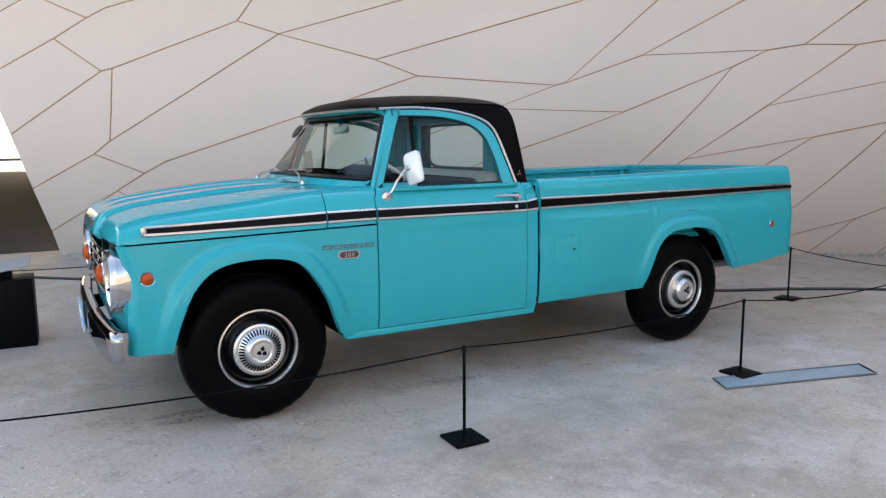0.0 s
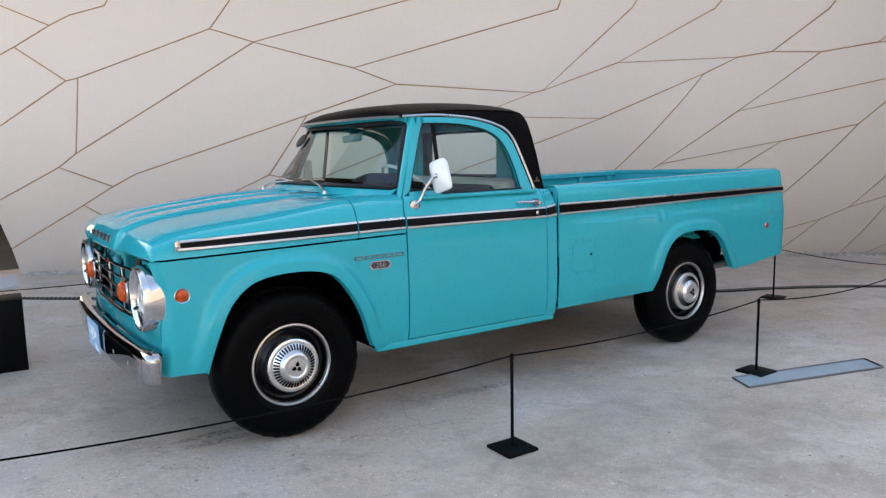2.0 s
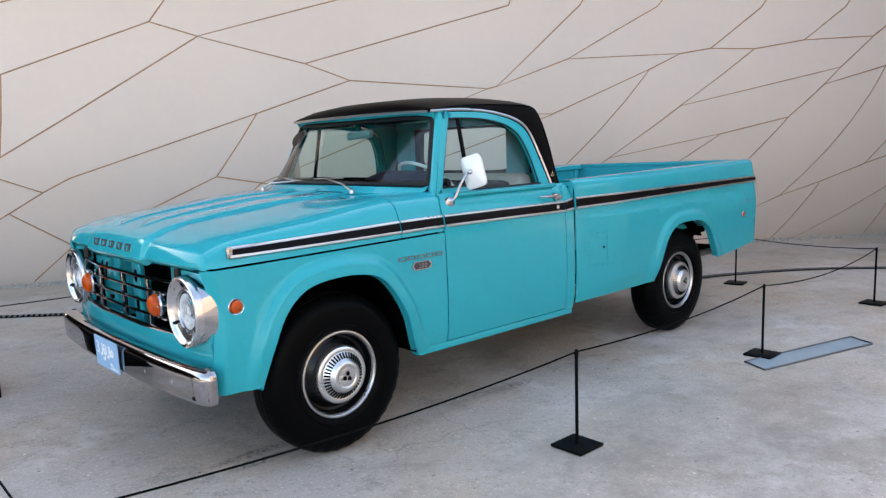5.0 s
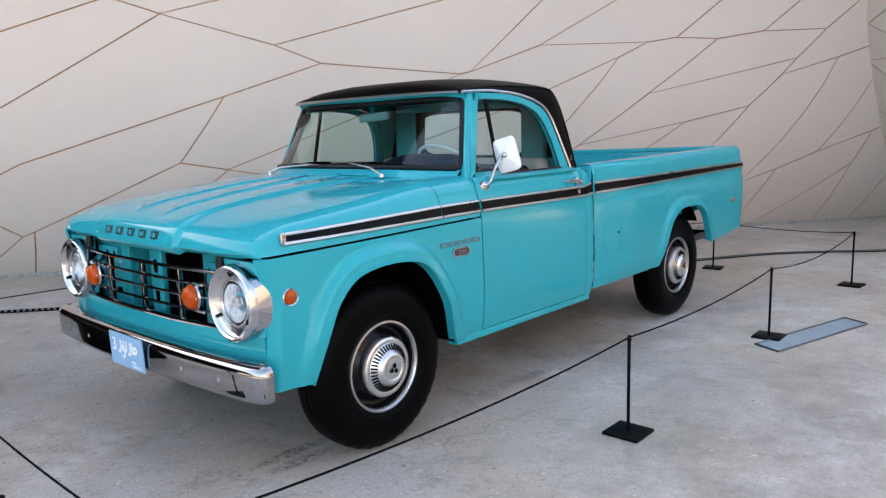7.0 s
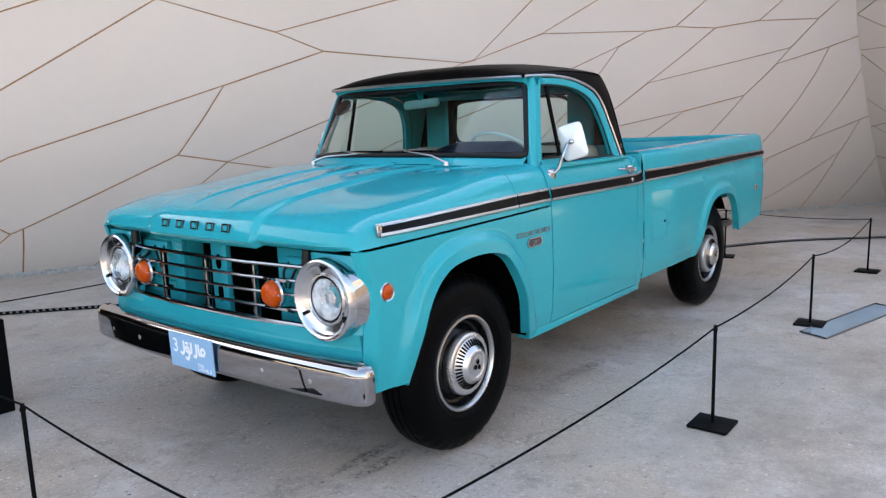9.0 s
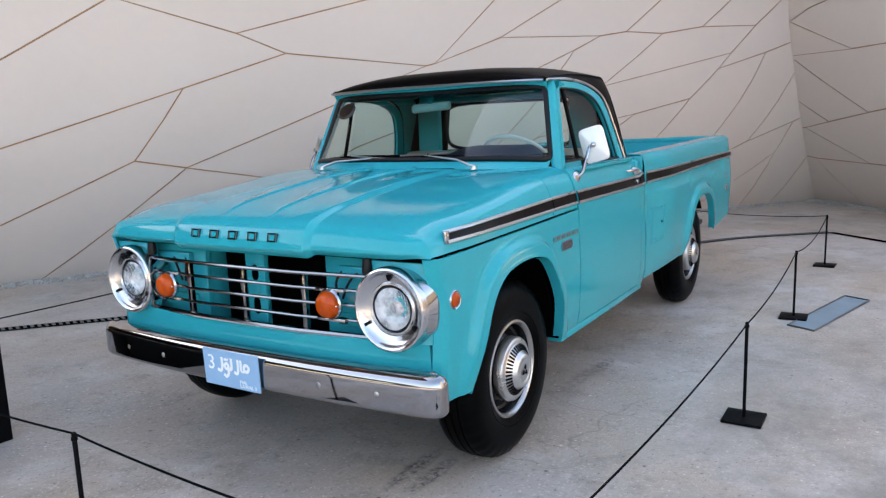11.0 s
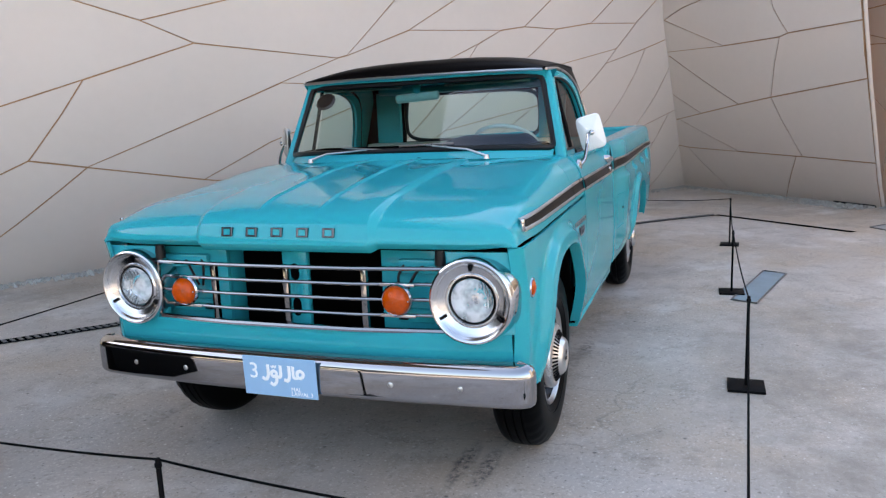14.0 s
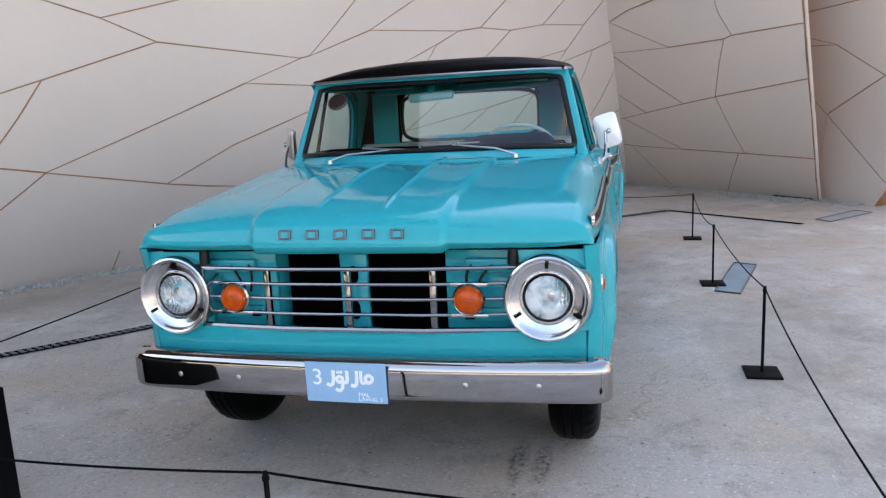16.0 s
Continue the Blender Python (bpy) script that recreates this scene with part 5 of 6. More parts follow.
    bmesh.ops.transform(bm, matrix=Matrix.Translation((0.80, 0.575, 1.628)) @ Matrix.Rotation(radians(38), 4, "Y"), verts=bm.verts[:])
    part("hanging_disc", bm, M_DISC, truck, "dark brown round disc inside the windshield")


M_NAVY = mat("navy_padding", (0.010, 0.014, 0.035), 0.5, vary=0.15, scale=20, spec=0.2)
M_MIRROR_SHELL = mat("pale_turquoise", (0.32, 0.62, 0.60), 0.4)
M_DISC = mat("dark_brown_disc", (0.014, 0.007, 0.004), 0.4, vary=0.4, scale=40)


def build_front():
    # lower valance, side cheeks and radiator support
    bm = bmesh.new()
    grid(bm, lambda y, t: Vector((-0.695 + 0.05 * (abs(y) / 0.93) ** 3 + 0.014 * (1 - t), y, 0.555 + 0.135 * t)), list(np.linspace(-0.94, 0.94, 25)), [0, 0.1, 0.5, 0.9, 1])
    thicken(bm, 0.03)
    fp = part("front_panel", bm, M_PAINT, truck)
    for s in (-1, 1):
        bm = bmesh.new()
        grid(bm, lambda y, z: Vector((-0.648 + 0.01 * smooth01((y - 0.9) / 0.06) - 0.03 * smooth01((0.72 - z) / 0.1), s * y, z)), [0.66, 0.75, 0.85, 0.92, 0.955], [0.692, 0.75, 0.82, 0.88, 0.985, 1.008])
        thicken(bm, 0.02)
        part("front_cheek", bm, M_PAINT, fp)
        bm = bmesh.new()
        box(bm, -0.575, -0.545, min(s * 0.375, s * 0.80), max(s * 0.375, s * 0.80), 0.62, 1.0, 0.006)
        box(bm, -0.547, -0.43, min(s * 0.375, s * 0.392), max(s * 0.375, s * 0.392), 0.62, 1.0, 0.004)
        box(bm, -0.605, -0.57, min(s * 0.46, s * 0.74), max(s * 0.46, s * 0.74), 0.905, 0.965, 0.012)
        box(bm, -0.59, -0.57, min(s * 0.44, s * 0.68), max(s * 0.44, s * 0.68), 0.70, 0.76, 0.012)
        part("radiator_support", bm, M_PAINT, fp)
        bm = bmesh.new()
        sweep(bm, spline([(-0.62, s * 0.50, 0.83), (-0.62, s * 0.53, 0.89), (-0.61, s * 0.56, 0.93), (-0.58, s * 0.60, 0.95)], 12), 0.006, 6)
        sweep(bm, spline([(-0.62, s * 0.48, 0.83), (-0.62, s * 0.47, 0.90), (-0.59, s * 0.50, 0.96)], 10), 0.006, 6)
        part("wiring", bm, M_SEAL, fp)
        bm = bmesh.new()
        box(bm, -0.605, -0.588, s * 0.475 - 0.02, s * 0.475 + 0.02, 0.715, 0.74, 0.003)
        part("clip", bm, M_BLACK, fp)
        bm = bmesh.new()
        lathe(bm, [(0.0, 0.03), (0.018, 0.03), (0.022, 0.0), (0.022, -0.03)], (-0.655, s * 0.665, 0.985), "z", 12)
        part("hood_bumper", bm, M_SEAL, fp)
    bm = bmesh.new()
    box(bm, -0.615, -0.585, -0.052, 0.068, 0.60, 0.99, 0.006)
    ct = part("centre_support", bm, M_PAINT, fp)
    # raised near-black plates stand for the shade inside the two holes
    for z, h in ((0.903, 0.036), (0.752, 0.040)):
        bm = bmesh.new()
        ring = []
        for k in range(24):
            t = 2 * math.pi * k / 24
            ring.append((math.cos(t) * 0.021, math.copysign(abs(math.sin(t)) ** 0.7, math.sin(t)) * h))
        a = [bm.verts.new((-0.6165, y + 0.008, z + q)) for y, q in ring]
        b = [bm.verts.new((-0.610, y + 0.008, z + q)) for y, q in ring]
        bm.faces.new(a)
        for k in range(24):
            bm.faces.new((a[k], a[(k + 1) % 24], b[(k + 1) % 24], b[k]))
        part("support_hole", bm, M_DARK, ct, smooth=False)
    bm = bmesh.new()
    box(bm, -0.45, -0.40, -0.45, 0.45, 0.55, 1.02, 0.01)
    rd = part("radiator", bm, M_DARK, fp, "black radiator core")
    # near-black panels added to stand for the shade inside the nose
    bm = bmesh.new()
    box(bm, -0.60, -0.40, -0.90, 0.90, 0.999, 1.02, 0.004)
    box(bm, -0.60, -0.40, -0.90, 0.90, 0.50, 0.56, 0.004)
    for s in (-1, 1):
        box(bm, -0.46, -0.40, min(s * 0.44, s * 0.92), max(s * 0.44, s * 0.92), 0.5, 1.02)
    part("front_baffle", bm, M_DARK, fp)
    # grille
    bm = bmesh.new()
    gx = -0.693
    sweep(bm, [(gx + 0.03, 0.68, 0.943), (gx - 0.004, 0.3, 0.943), (gx - 0.006, 0, 0.943), (gx - 0.004, -0.3, 0.943), (gx + 0.03, -0.68, 0.943)], 0.009, 8)
    gr = part("grille", bm, M_GRILLE, truck, "chrome bar grille")
    for z, r in ((0.881, 0.0075), (0.820, 0.0075), (0.757, 0.0075), (0.694, 0.012)):
        bm = bmesh.new()
        sweep(bm, [(gx + 0.03, 0.68, z), (gx - 0.004, 0.3, z), (gx - 0.006, 0, z), (gx - 0.004, -0.3, z), (gx + 0.03, -0.68, z)], r, 8)
        part("grille_bar", bm, M_GRILLE, gr)
    for y in (0.366, 0.01, -0.348):
        bm = bmesh.new()
        box(bm, gx - 0.001, gx + 0.022, y - 0.013, y + 0.013, 0.695, 0.943, 0.003)
        part("grille_upright", bm, M_GRILLE, gr)
    for s in (-1, 1):
        c = (-0.70, s * 0.503 + 0.01, 0.823)
        bm = bmesh.new()
        lathe(bm, [(0.050, 0.02), (0.062, 0.016), (0.065, -0.002), (0.060, -0.010), (0.055, -0.008)], c, "x", 32)
        sg = part("turn_signal", bm, M_CHROME, gr, "round turn signal with chrome rim")
        bm = bmesh.new()
        lathe(bm, [(0.056, -0.004), (0.055, -0.018), (0.049, -0.030), (0.036, -0.040), (0.016, -0.045), (0.001, -0.046)], c, "x", 32)
        part("signal_lens", bm, M_AMBER, sg, "domed amber lens")
        for dy in (-0.053, 0.053):
            bm = bmesh.new()
            bmesh.ops.create_uvsphere(bm, u_segments=8, v_segments=6, radius=0.005, matrix=Matrix.Translation((c[0] - 0.018, c[1] + dy, c[2])))
            part("lens_screw", bm, M_CHROME, sg)
        for z in (0.757, 0.881):
            bm = bmesh.new()
            box(bm, gx - 0.002, gx + 0.01, c[1] - 0.075, c[1] + 0.075, z - 0.007, z + 0.007, 0.003)
            part("signal_bracket", bm, M_CHROME, sg)
        build_headlight(s)
    build_bumper()


def build_headlight(s):
    c = Vector((-0.676, s * 0.797, 0.828))
    bm = bmesh.new()
    prof = [(0.091, 0.010), (0.093, -0.004), (0.098, -0.011), (0.103, -0.011), (0.108, -0.006), (0.126, -0.013), (0.140, -0.019), (0.144, -0.024), (0.152, -0.033), (0.158, -0.035), (0.165, -0.031), (0.169, -0.020), (0.170, 0.000)]
    lathe(bm, prof, c, "x", 64)
    h = part("headlight", bm, M_BEZEL, truck, "round headlight in a deep bright bezel", angle=40)
    bm = bmesh.new()
    last = [bm.verts.new(c + Vector((0.0, 0.170 * math.cos(2 * math.pi * k / 64), 0.170 * math.sin(2 * math.pi * k / 64)))) for k in range(64)]
    # the shell behind the ring widens into a squared pod that meets the fender
    for dx, f in ((0.03, 0.35), (0.06, 0.75), (0.085, 1.0)):
        ring = []
        for k in range(64):
            t = 2 * math.pi * k / 64
            cy, cz = 0.170 * math.cos(t), 0.170 * math.sin(t)
            e = 0.55
            sy, sz = math.copysign(abs(math.cos(t)) ** e, math.cos(t)) * 0.172, math.copysign(abs(math.sin(t)) ** e, math.sin(t)) * 0.150
            if s * sy > 0:
                cy, cz = cy * (1 - f) + (sy + s * 0.006) * f, cz * (1 - f) + sz * f
            ring.append(bm.verts.new(c + Vector((dx, cy, cz))))
        for k in range(64):
            bm.faces.new((last[k], last[(k + 1) % 64], ring[(k + 1) % 64], ring[k]))
        last = ring
    part("headlight_pod", bm, M_CHROME, h, "mirror-bright chrome pod", angle=40)
    bm = bmesh.new()
    lathe(bm, [(0.090, 0.012), (0.086, -0.004), (0.084, 0.0)], c, "x", 48)
    part("headlight_ring", bm, M_CHROME, h)
    bm = bmesh.new()
    lathe(bm, [(0.0925, 0.006), (0.0920, -0.003), (0.0905, -0.003), (0.0900, 0.006)], c, "x", 48)
    part("lens_gasket", bm, M_SEAL, h, "dark rubber gasket")
    bm = bmesh.new()
    lathe(bm, [(0.085, 0.0), (0.075, 0.012), (0.058, 0.024), (0.035, 0.032), (0.001, 0.036)], c, "x", 40)
    part("reflector", bm, M_REFLECTOR, h)
    bm = bmesh.new()
    lathe(bm, [(0.085, -0.002), (0.078, -0.008), (0.06, -0.014), (0.035, -0.018), (0.001, -0.019)], c, "x", 40)
    ln = part("lens", bm, M_LENS, h, "fluted clear glass lens")
    face_to(ln, (-1, 0, 0))
    ln.visible_shadow = False
    bm = bmesh.new()
    lathe(bm, [(0.030, 0.0), (0.032, -0.006), (0.028, -0.008), (0.0, -0.006)], c + Vector((0.022, 0, 0)), "x", 24)
    part("bulb_shield", bm, M_CHROME, h)
    for a in (90, 210, 330):
        bm = bmesh.new()
        m = Matrix.Translation(c) @ Matrix.Rotation(radians(a), 4, "X") @ Matrix.Translation((-0.021, 0.128, 0))
        box(bm, -0.004, 0.004, -0.013, 0.013, -0.006, 0.006, 0.001, 1, m @ Matrix.Rotation(radians(27), 4, "Z"))
        part("adjuster_slot", bm, M_BLACK, h)


def lens_mat():
    """Pressed clear glass, with white noise patches painted for the reflector's bright glints."""
    m = glass_mat("fluted_lens", (0.95, 0.97, 0.98), 1.5, 0.03)
    n, l = m.node_tree.nodes, m.node_tree.links
    flutes(n, l, n["Glossy BSDF"].inputs["Normal"], 0.35)
    out, df, mx = n["Material Output"], n.new("ShaderNodeBsdfDiffuse"), n.new("ShaderNodeMixShader")
    df.inputs[0].default_value = (0.92, 0.93, 0.95, 1)
    tc, no, mr = n.new("ShaderNodeTexCoord"), n.new("ShaderNodeTexNoise"), n.new("ShaderNodeMapRange")
    no.inputs["Scale"].default_value, no.inputs["Detail"].default_value = 13, 3
    l.new(tc.outputs["Object"], no.inputs["Vector"])
    l.new(no.outputs["Fac"], mr.inputs["Value"])
    mr.inputs["From Min"].default_value, mr.inputs["From Max"].default_value = 0.38, 0.62
    mr.inputs["To Min"].default_value, mr.inputs["To Max"].default_value = 0.05, 0.6
    l.new(mr.outputs[0], mx.inputs[0])
    l.new(n["Mix Shader"].outputs[0], mx.inputs[1])
    l.new(df.outputs[0], mx.inputs[2])
    l.new(mx.outputs[0], out.inputs["Surface"])
    return m


def flutes(n, l, socket, strength):
    """Pressed vertical flutes with a cross pattern, as relief."""
    tc = n.new("ShaderNodeTexCoord")
    wv = n.new("ShaderNodeTexWave")
    wv.bands_direction = "Y"
    wv.inputs["Scale"].default_value = 22
    wv.inputs["Distortion"].default_value = 1.0
    vo = n.new("ShaderNodeTexVoronoi")
    vo.inputs["Scale"].default_value = 34
    ad = n.new("ShaderNodeMath")
    l.new(tc.outputs["Object"], wv.inputs["Vector"])
    l.new(tc.outputs["Object"], vo.inputs["Vector"])
    l.new(wv.outputs["Fac"], ad.inputs[0])
    l.new(vo.outputs["Distance"], ad.inputs[1])
    bp = n.new("ShaderNodeBump")
    bp.inputs["Strength"].default_value, bp.inputs["Distance"].default_value = strength, 0.004
    l.new(ad.outputs[0], bp.inputs["Height"])
    l.new(bp.outputs[0], socket)


M_REFLECTOR = mat("lamp_reflector", (0.86, 0.87, 0.88), 0.16, 1.0)
flutes(M_REFLECTOR.node_tree.nodes, M_REFLECTOR.node_tree.links, M_REFLECTOR.node_tree.nodes["Principled BSDF"].inputs["Normal"], 0.8)
M_LENS = lens_mat()
M_BEZEL = mat("bright_bezel", (0.60, 0.60, 0.61), 0.2, 1.0, rvary=0.08, scale=14, bump=0.05, bscale=90)
M_LETTER = mat("dark_chrome_letter", (0.09, 0.09, 0.10), 0.15, 1.0)
M_BADGE = mat("badge_grey", (0.045, 0.045, 0.05), 0.4, spec=0.3)
M_NAME = mat("dull_name_plate", (0.14, 0.15, 0.155), 0.35, 0.6)


def build_bumper():
    plan = spline([(-0.672, -1.038), (-0.694, -1.040), (-0.718, -1.028), (-0.740, -0.990), (-0.754, -0.91), (-0.772, -0.7), (-0.788, -0.4), (-0.793, 0.0), (-0.788, 0.4), (-0.772, 0.7), (-0.754, 0.91), (-0.740, 0.982), (-0.718, 1.018), (-0.694, 1.030), (-0.672, 1.028)], 90)
    sect = [(0.060, 0.430), (0.030, 0.428), (0.012, 0.432), (0.003, 0.441), (0.0, 0.450), (-0.0004, 0.456), (-0.001, 0.50), (-0.0004, 0.545), (0.0, 0.551), (0.003, 0.567), (0.012, 0.583), (0.026, 0.592), (0.045, 0.596), (0.07, 0.596)]
    bm = bmesh.new()
    rows = []
    for i, p in enumerate(plan):
        d = plan[min(i + 1, 89)] - plan[max(i - 1, 0)]
        d = d / np.linalg.norm(d)
        nrm = np.array((d[1], -d[0]))
        rows.append([bm.verts.new((p[0] + nrm[0] * o, p[1] + nrm[1] * o, z)) for o, z in sect])
    for a, b in zip(rows, rows[1:]):
        for k in range(len(sect) - 1):
            bm.faces.new((a[k], b[k], b[k + 1], a[k + 1]))
    thicken(bm, 0.004)
    bp = part("front_bumper", bm, M_BUMPER, truck, "chrome front bumper", angle=60)
    for y in (0.765, 0.483, -0.483, -0.765):
        bm = bmesh.new()
        x = float(np.interp(abs(y), [0.4, 0.7, 0.9], [-0.788, -0.772, -0.752])) + 0.004
        lathe(bm, [(0.016, 0.004), (0.015, -0.004), (0.009, -0.008), (0.0, -0.009)], (x, y, 0.505), "x", 16)
        part("bumper_bolt", bm, M_ALU, bp)
    for s in (-1, 1):
        bm = bmesh.new()
        box(bm, -0.74, -0.40, min(s * 0.40, s * 0.46), max(s * 0.40, s * 0.46), 0.46, 0.54)
        part("bumper_iron", bm, M_DARK, bp)


def build_bed():
    rows_z = ROWS
    for s in (-1, 1):
        def fn(x, v):
            low = float(np.interp(x, [1.93, 2.7, 2.87, 3.81, 4.03, 4.5], [0.443, 0.453, 0.46, 0.523, 0.535, 0.594]))
            z0 = arch_z(ARCH_R, x, low)
            z = z0 + v * (bed_top(x) - z0)
            zt, zw = bed_top(x), z
            z = z + (1.308 - zt) * smooth01((z - 1.17) / (zt - 1.17))
            r = smooth01((x - 4.43) / 0.04)
            k = smooth01((x - 1.93) / 0.55)
            wide = front_w(z) * (1 - k) + bed_w(z) * k
            if 1.0 < z < 1.22:
                wide += (1.058 - 0.022 * (z - 1.0) / 0.22 - bed_w(z)) * smooth01((x - 4.10 - 0.5 * max(0, 1.06 - z)) / 0.07)
            return Vector((x + (0.05 * (1.0 - (z - 0.6) / 0.7) if x > 4.3 else 0) * (x - 4.3) / 0.18, s * (wide + flare(ARCH_R, x, z, 0.03, 0.045) - 0.02 * r * r - (0.008 if x < 1.948 else 0)), zw))

        bm = bmesh.new()
        rv = sorted(set(ROWS) | {0.64, 0.66, 0.67, 0.685, 0.715, 0.74, 0.985})
        grid(bm, fn, [1.946, 1.949] + stations(1.96, 4.46, ARCH_R, 80), rv)
        thicken(bm, 0.012)
        bs = part("bed_side", bm, M_PAINT, truck, "turquoise pickup bed side", angle=50)
        bm = bmesh.new()
        edge = [(x, z) for x, z in ARCH_R if z > (0.47 if x < 3.3 else 0.535)]
        grid(bm, lambda i, v: Vector((edge[int(i)][0], s * (bed_w(edge[int(i)][1]) + flare(ARCH_R, *edge[int(i)], 0.03, 0.045) - 0.002 - 0.05 * v), edge[int(i)][1] + 0.002)), list(range(len(edge))), [0, 1])
        thicken(bm, 0.006)
        part("arch_lip", bm, M_PAINT, bs)
        # top rail and inner wall
        bm = bmesh.new()
        prof = [(0.987, 1.306), (0.965, 1.310), (0.86, 1.306), (0.836, 1.296), (0.832, 1.262), (0.868, 1.252), (0.87, 0.905)]
        grid(bm, lambda x, k: Vector((x, s * (prof[int(k)][0] - (0.032 * (1 - smooth01((x - 1.93) / 0.55)) if k < 2 else 0)), prof[int(k)][1] + (bed_top(x) - 1.308 if k < 5 else 0))), [1.95, 2.1, 2.3, 2.6, 3.2, 3.8, 4.43], list(range(7)))
        thicken(bm, 0.008)
        ir = part("bed_rail", bm, M_PAINT, bs, angle=30)
        bm = bmesh.new()
        box(bm, 1.9475, 1.954, min(s * 0.84, s * 0.975), max(s * 0.84, s * 0.975), 0.95, 1.268, 0.002)
        part("bed_front_closure", bm, M_PAINT, bs)
        for x in (2.05, 2.7, 3.9, 4.3):
            bm = bmesh.new()
            box(bm, x, x + 0.05, min(s * 0.836, s * 0.88), max(s * 0.836, s * 0.88), 0.905, 1.262, 0.006)
            part("stake_pocket", bm, M_PAINT, bs)
        stripe_band(1.950, 4.452, band_lo, band_hi, lambda x, z: bed_w(z) + (front_w(z) - bed_w(z)) * (1 - smooth01((x - 1.93) / 0.55)) + (1.058 - 0.1 * (z - 1.0) - bed_w(z)) * smooth01((x - 4.10) / 0.07), s, "bed_stripe", bs, n=40)
        # marker lamp and script badge as a plain slanted bar row
        bm = bmesh.new()
        lathe(bm, [(0.027, -0.005), (0.028, 0.008), (0.023, 0.011)], (4.22, s * 1.054, 0.852), "y", 24, s)
        mk = part("rear_marker", bm, M_CHROME, bs, "round red side marker")
        bm = bmesh.new()
        lathe(bm, [(0.023, 0.008), (0.018, 0.015), (0.0, 0.018)], (4.22, s * 1.054, 0.852), "y", 24, s)
        part("marker_lens", bm, M_RED, mk, "red lens")
        bm = bmesh.new()
        for k in range(8):
            x = 4.16 + k * 0.026
            h = 0.046 if k in (0, 4) else 0.022
            y = s * (1.058)
            z = 0.925 + 0.003 * k
            sweep(bm, [(x, y, z), (x + 0.014, y, z + h), (x + 0.026, y, z + 0.002)], 0.003, 5)
        part("script_badge", bm, M_NAME, bs)
        if s < 0:
            bm = bmesh.new()
            for p, q in (((2.06, 0.69), (2.25, 0.69)), ((2.06, 0.887), (2.25, 0.887)), ((2.06, 0.69), (2.06, 0.887)), ((2.25, 0.69), (2.25, 0.887))):
                sweep(bm, [(p[0] + (q[0] - p[0]) * t, -bed_face(p[0] + (q[0] - p[0]) * t, p[1] + (q[1] - p[1]) * t), p[1] + (q[1] - p[1]) * t) for t in np.linspace(0, 1, 9)], 0.0028, 6)
            fd = part("patch_plate", bm, M_PAINT, bs, "riveted access plate in body colour")
            bm = bmesh.new()
            lathe(bm, [(0.0, 0.008), (0.007, 0.007), (0.008, 0.0)], (2.215, -bed_face(2.215, 0.80), 0.80), "y", 12, -1)
            part("plate_latch", bm, M_BLACK, fd)
            spots = [(2.04 + k * 0.055, z) for k in range(5) for z in (0.905, 0.672)] + [(2.035, 0.72 + k * 0.045) for k in range(4)] + [(2.272, 0.72 + k * 0.06) for k in range(3)]
            bm = bmesh.new()
            bmesh.ops.create_uvsphere(bm, u_segments=8, v_segments=5, radius=0.0065)
            me = finish("rivet", bm, M_PAINT)
            for x, z in spots:
                rv = new("rivet", me)
                rv.parent = fd
                rv.location = Vector((x, -bed_face(x, z), z)) - ORIGIN[truck.name]
    bm = bmesh.new()
    box(bm, 4.41, 4.46, -0.99, 0.99, 0.78, 1.302, 0.015, 3)
    box(bm, 4.405, 4.47, -0.985, 0.985, 1.274, 1.318, 0.012, 3)
    part("tailgate", bm, M_PAINT, truck, "closed turquoise tailgate")
    bm = bmesh.new()
    box(bm, 1.95, 1.985, -0.92, 0.92, 0.78, 1.26, 0.01)
    part("bed_front", bm, M_PAINT, truck)
    bm = bmesh.new()
    for k in range(12):
        box(bm, 1.98, 4.42, -0.87 + k * 0.145, -0.87 + k * 0.145 + 0.14, 0.78, 0.82, 0.004, 1)
    part("bed_floor", bm, M_PAINT_IN, truck)
    for s in (-1, 1):
        bm = bmesh.new()
        box(bm, 2.88, 3.79, min(s * 0.60, s * 0.88), max(s * 0.60, s * 0.88), 0.80, 0.97, 0.08, 3)
        part("wheel_housing", bm, M_PAINT, truck)
        bm = bmesh.new()
        box(bm, 4.455, 4.49, min(s * 0.96, s * 1.04), max(s * 0.96, s * 1.04), 0.60, 0.78, 0.01)
        part("tail_lamp", bm, M_BLACK, truck, "dark tail lamp housing")


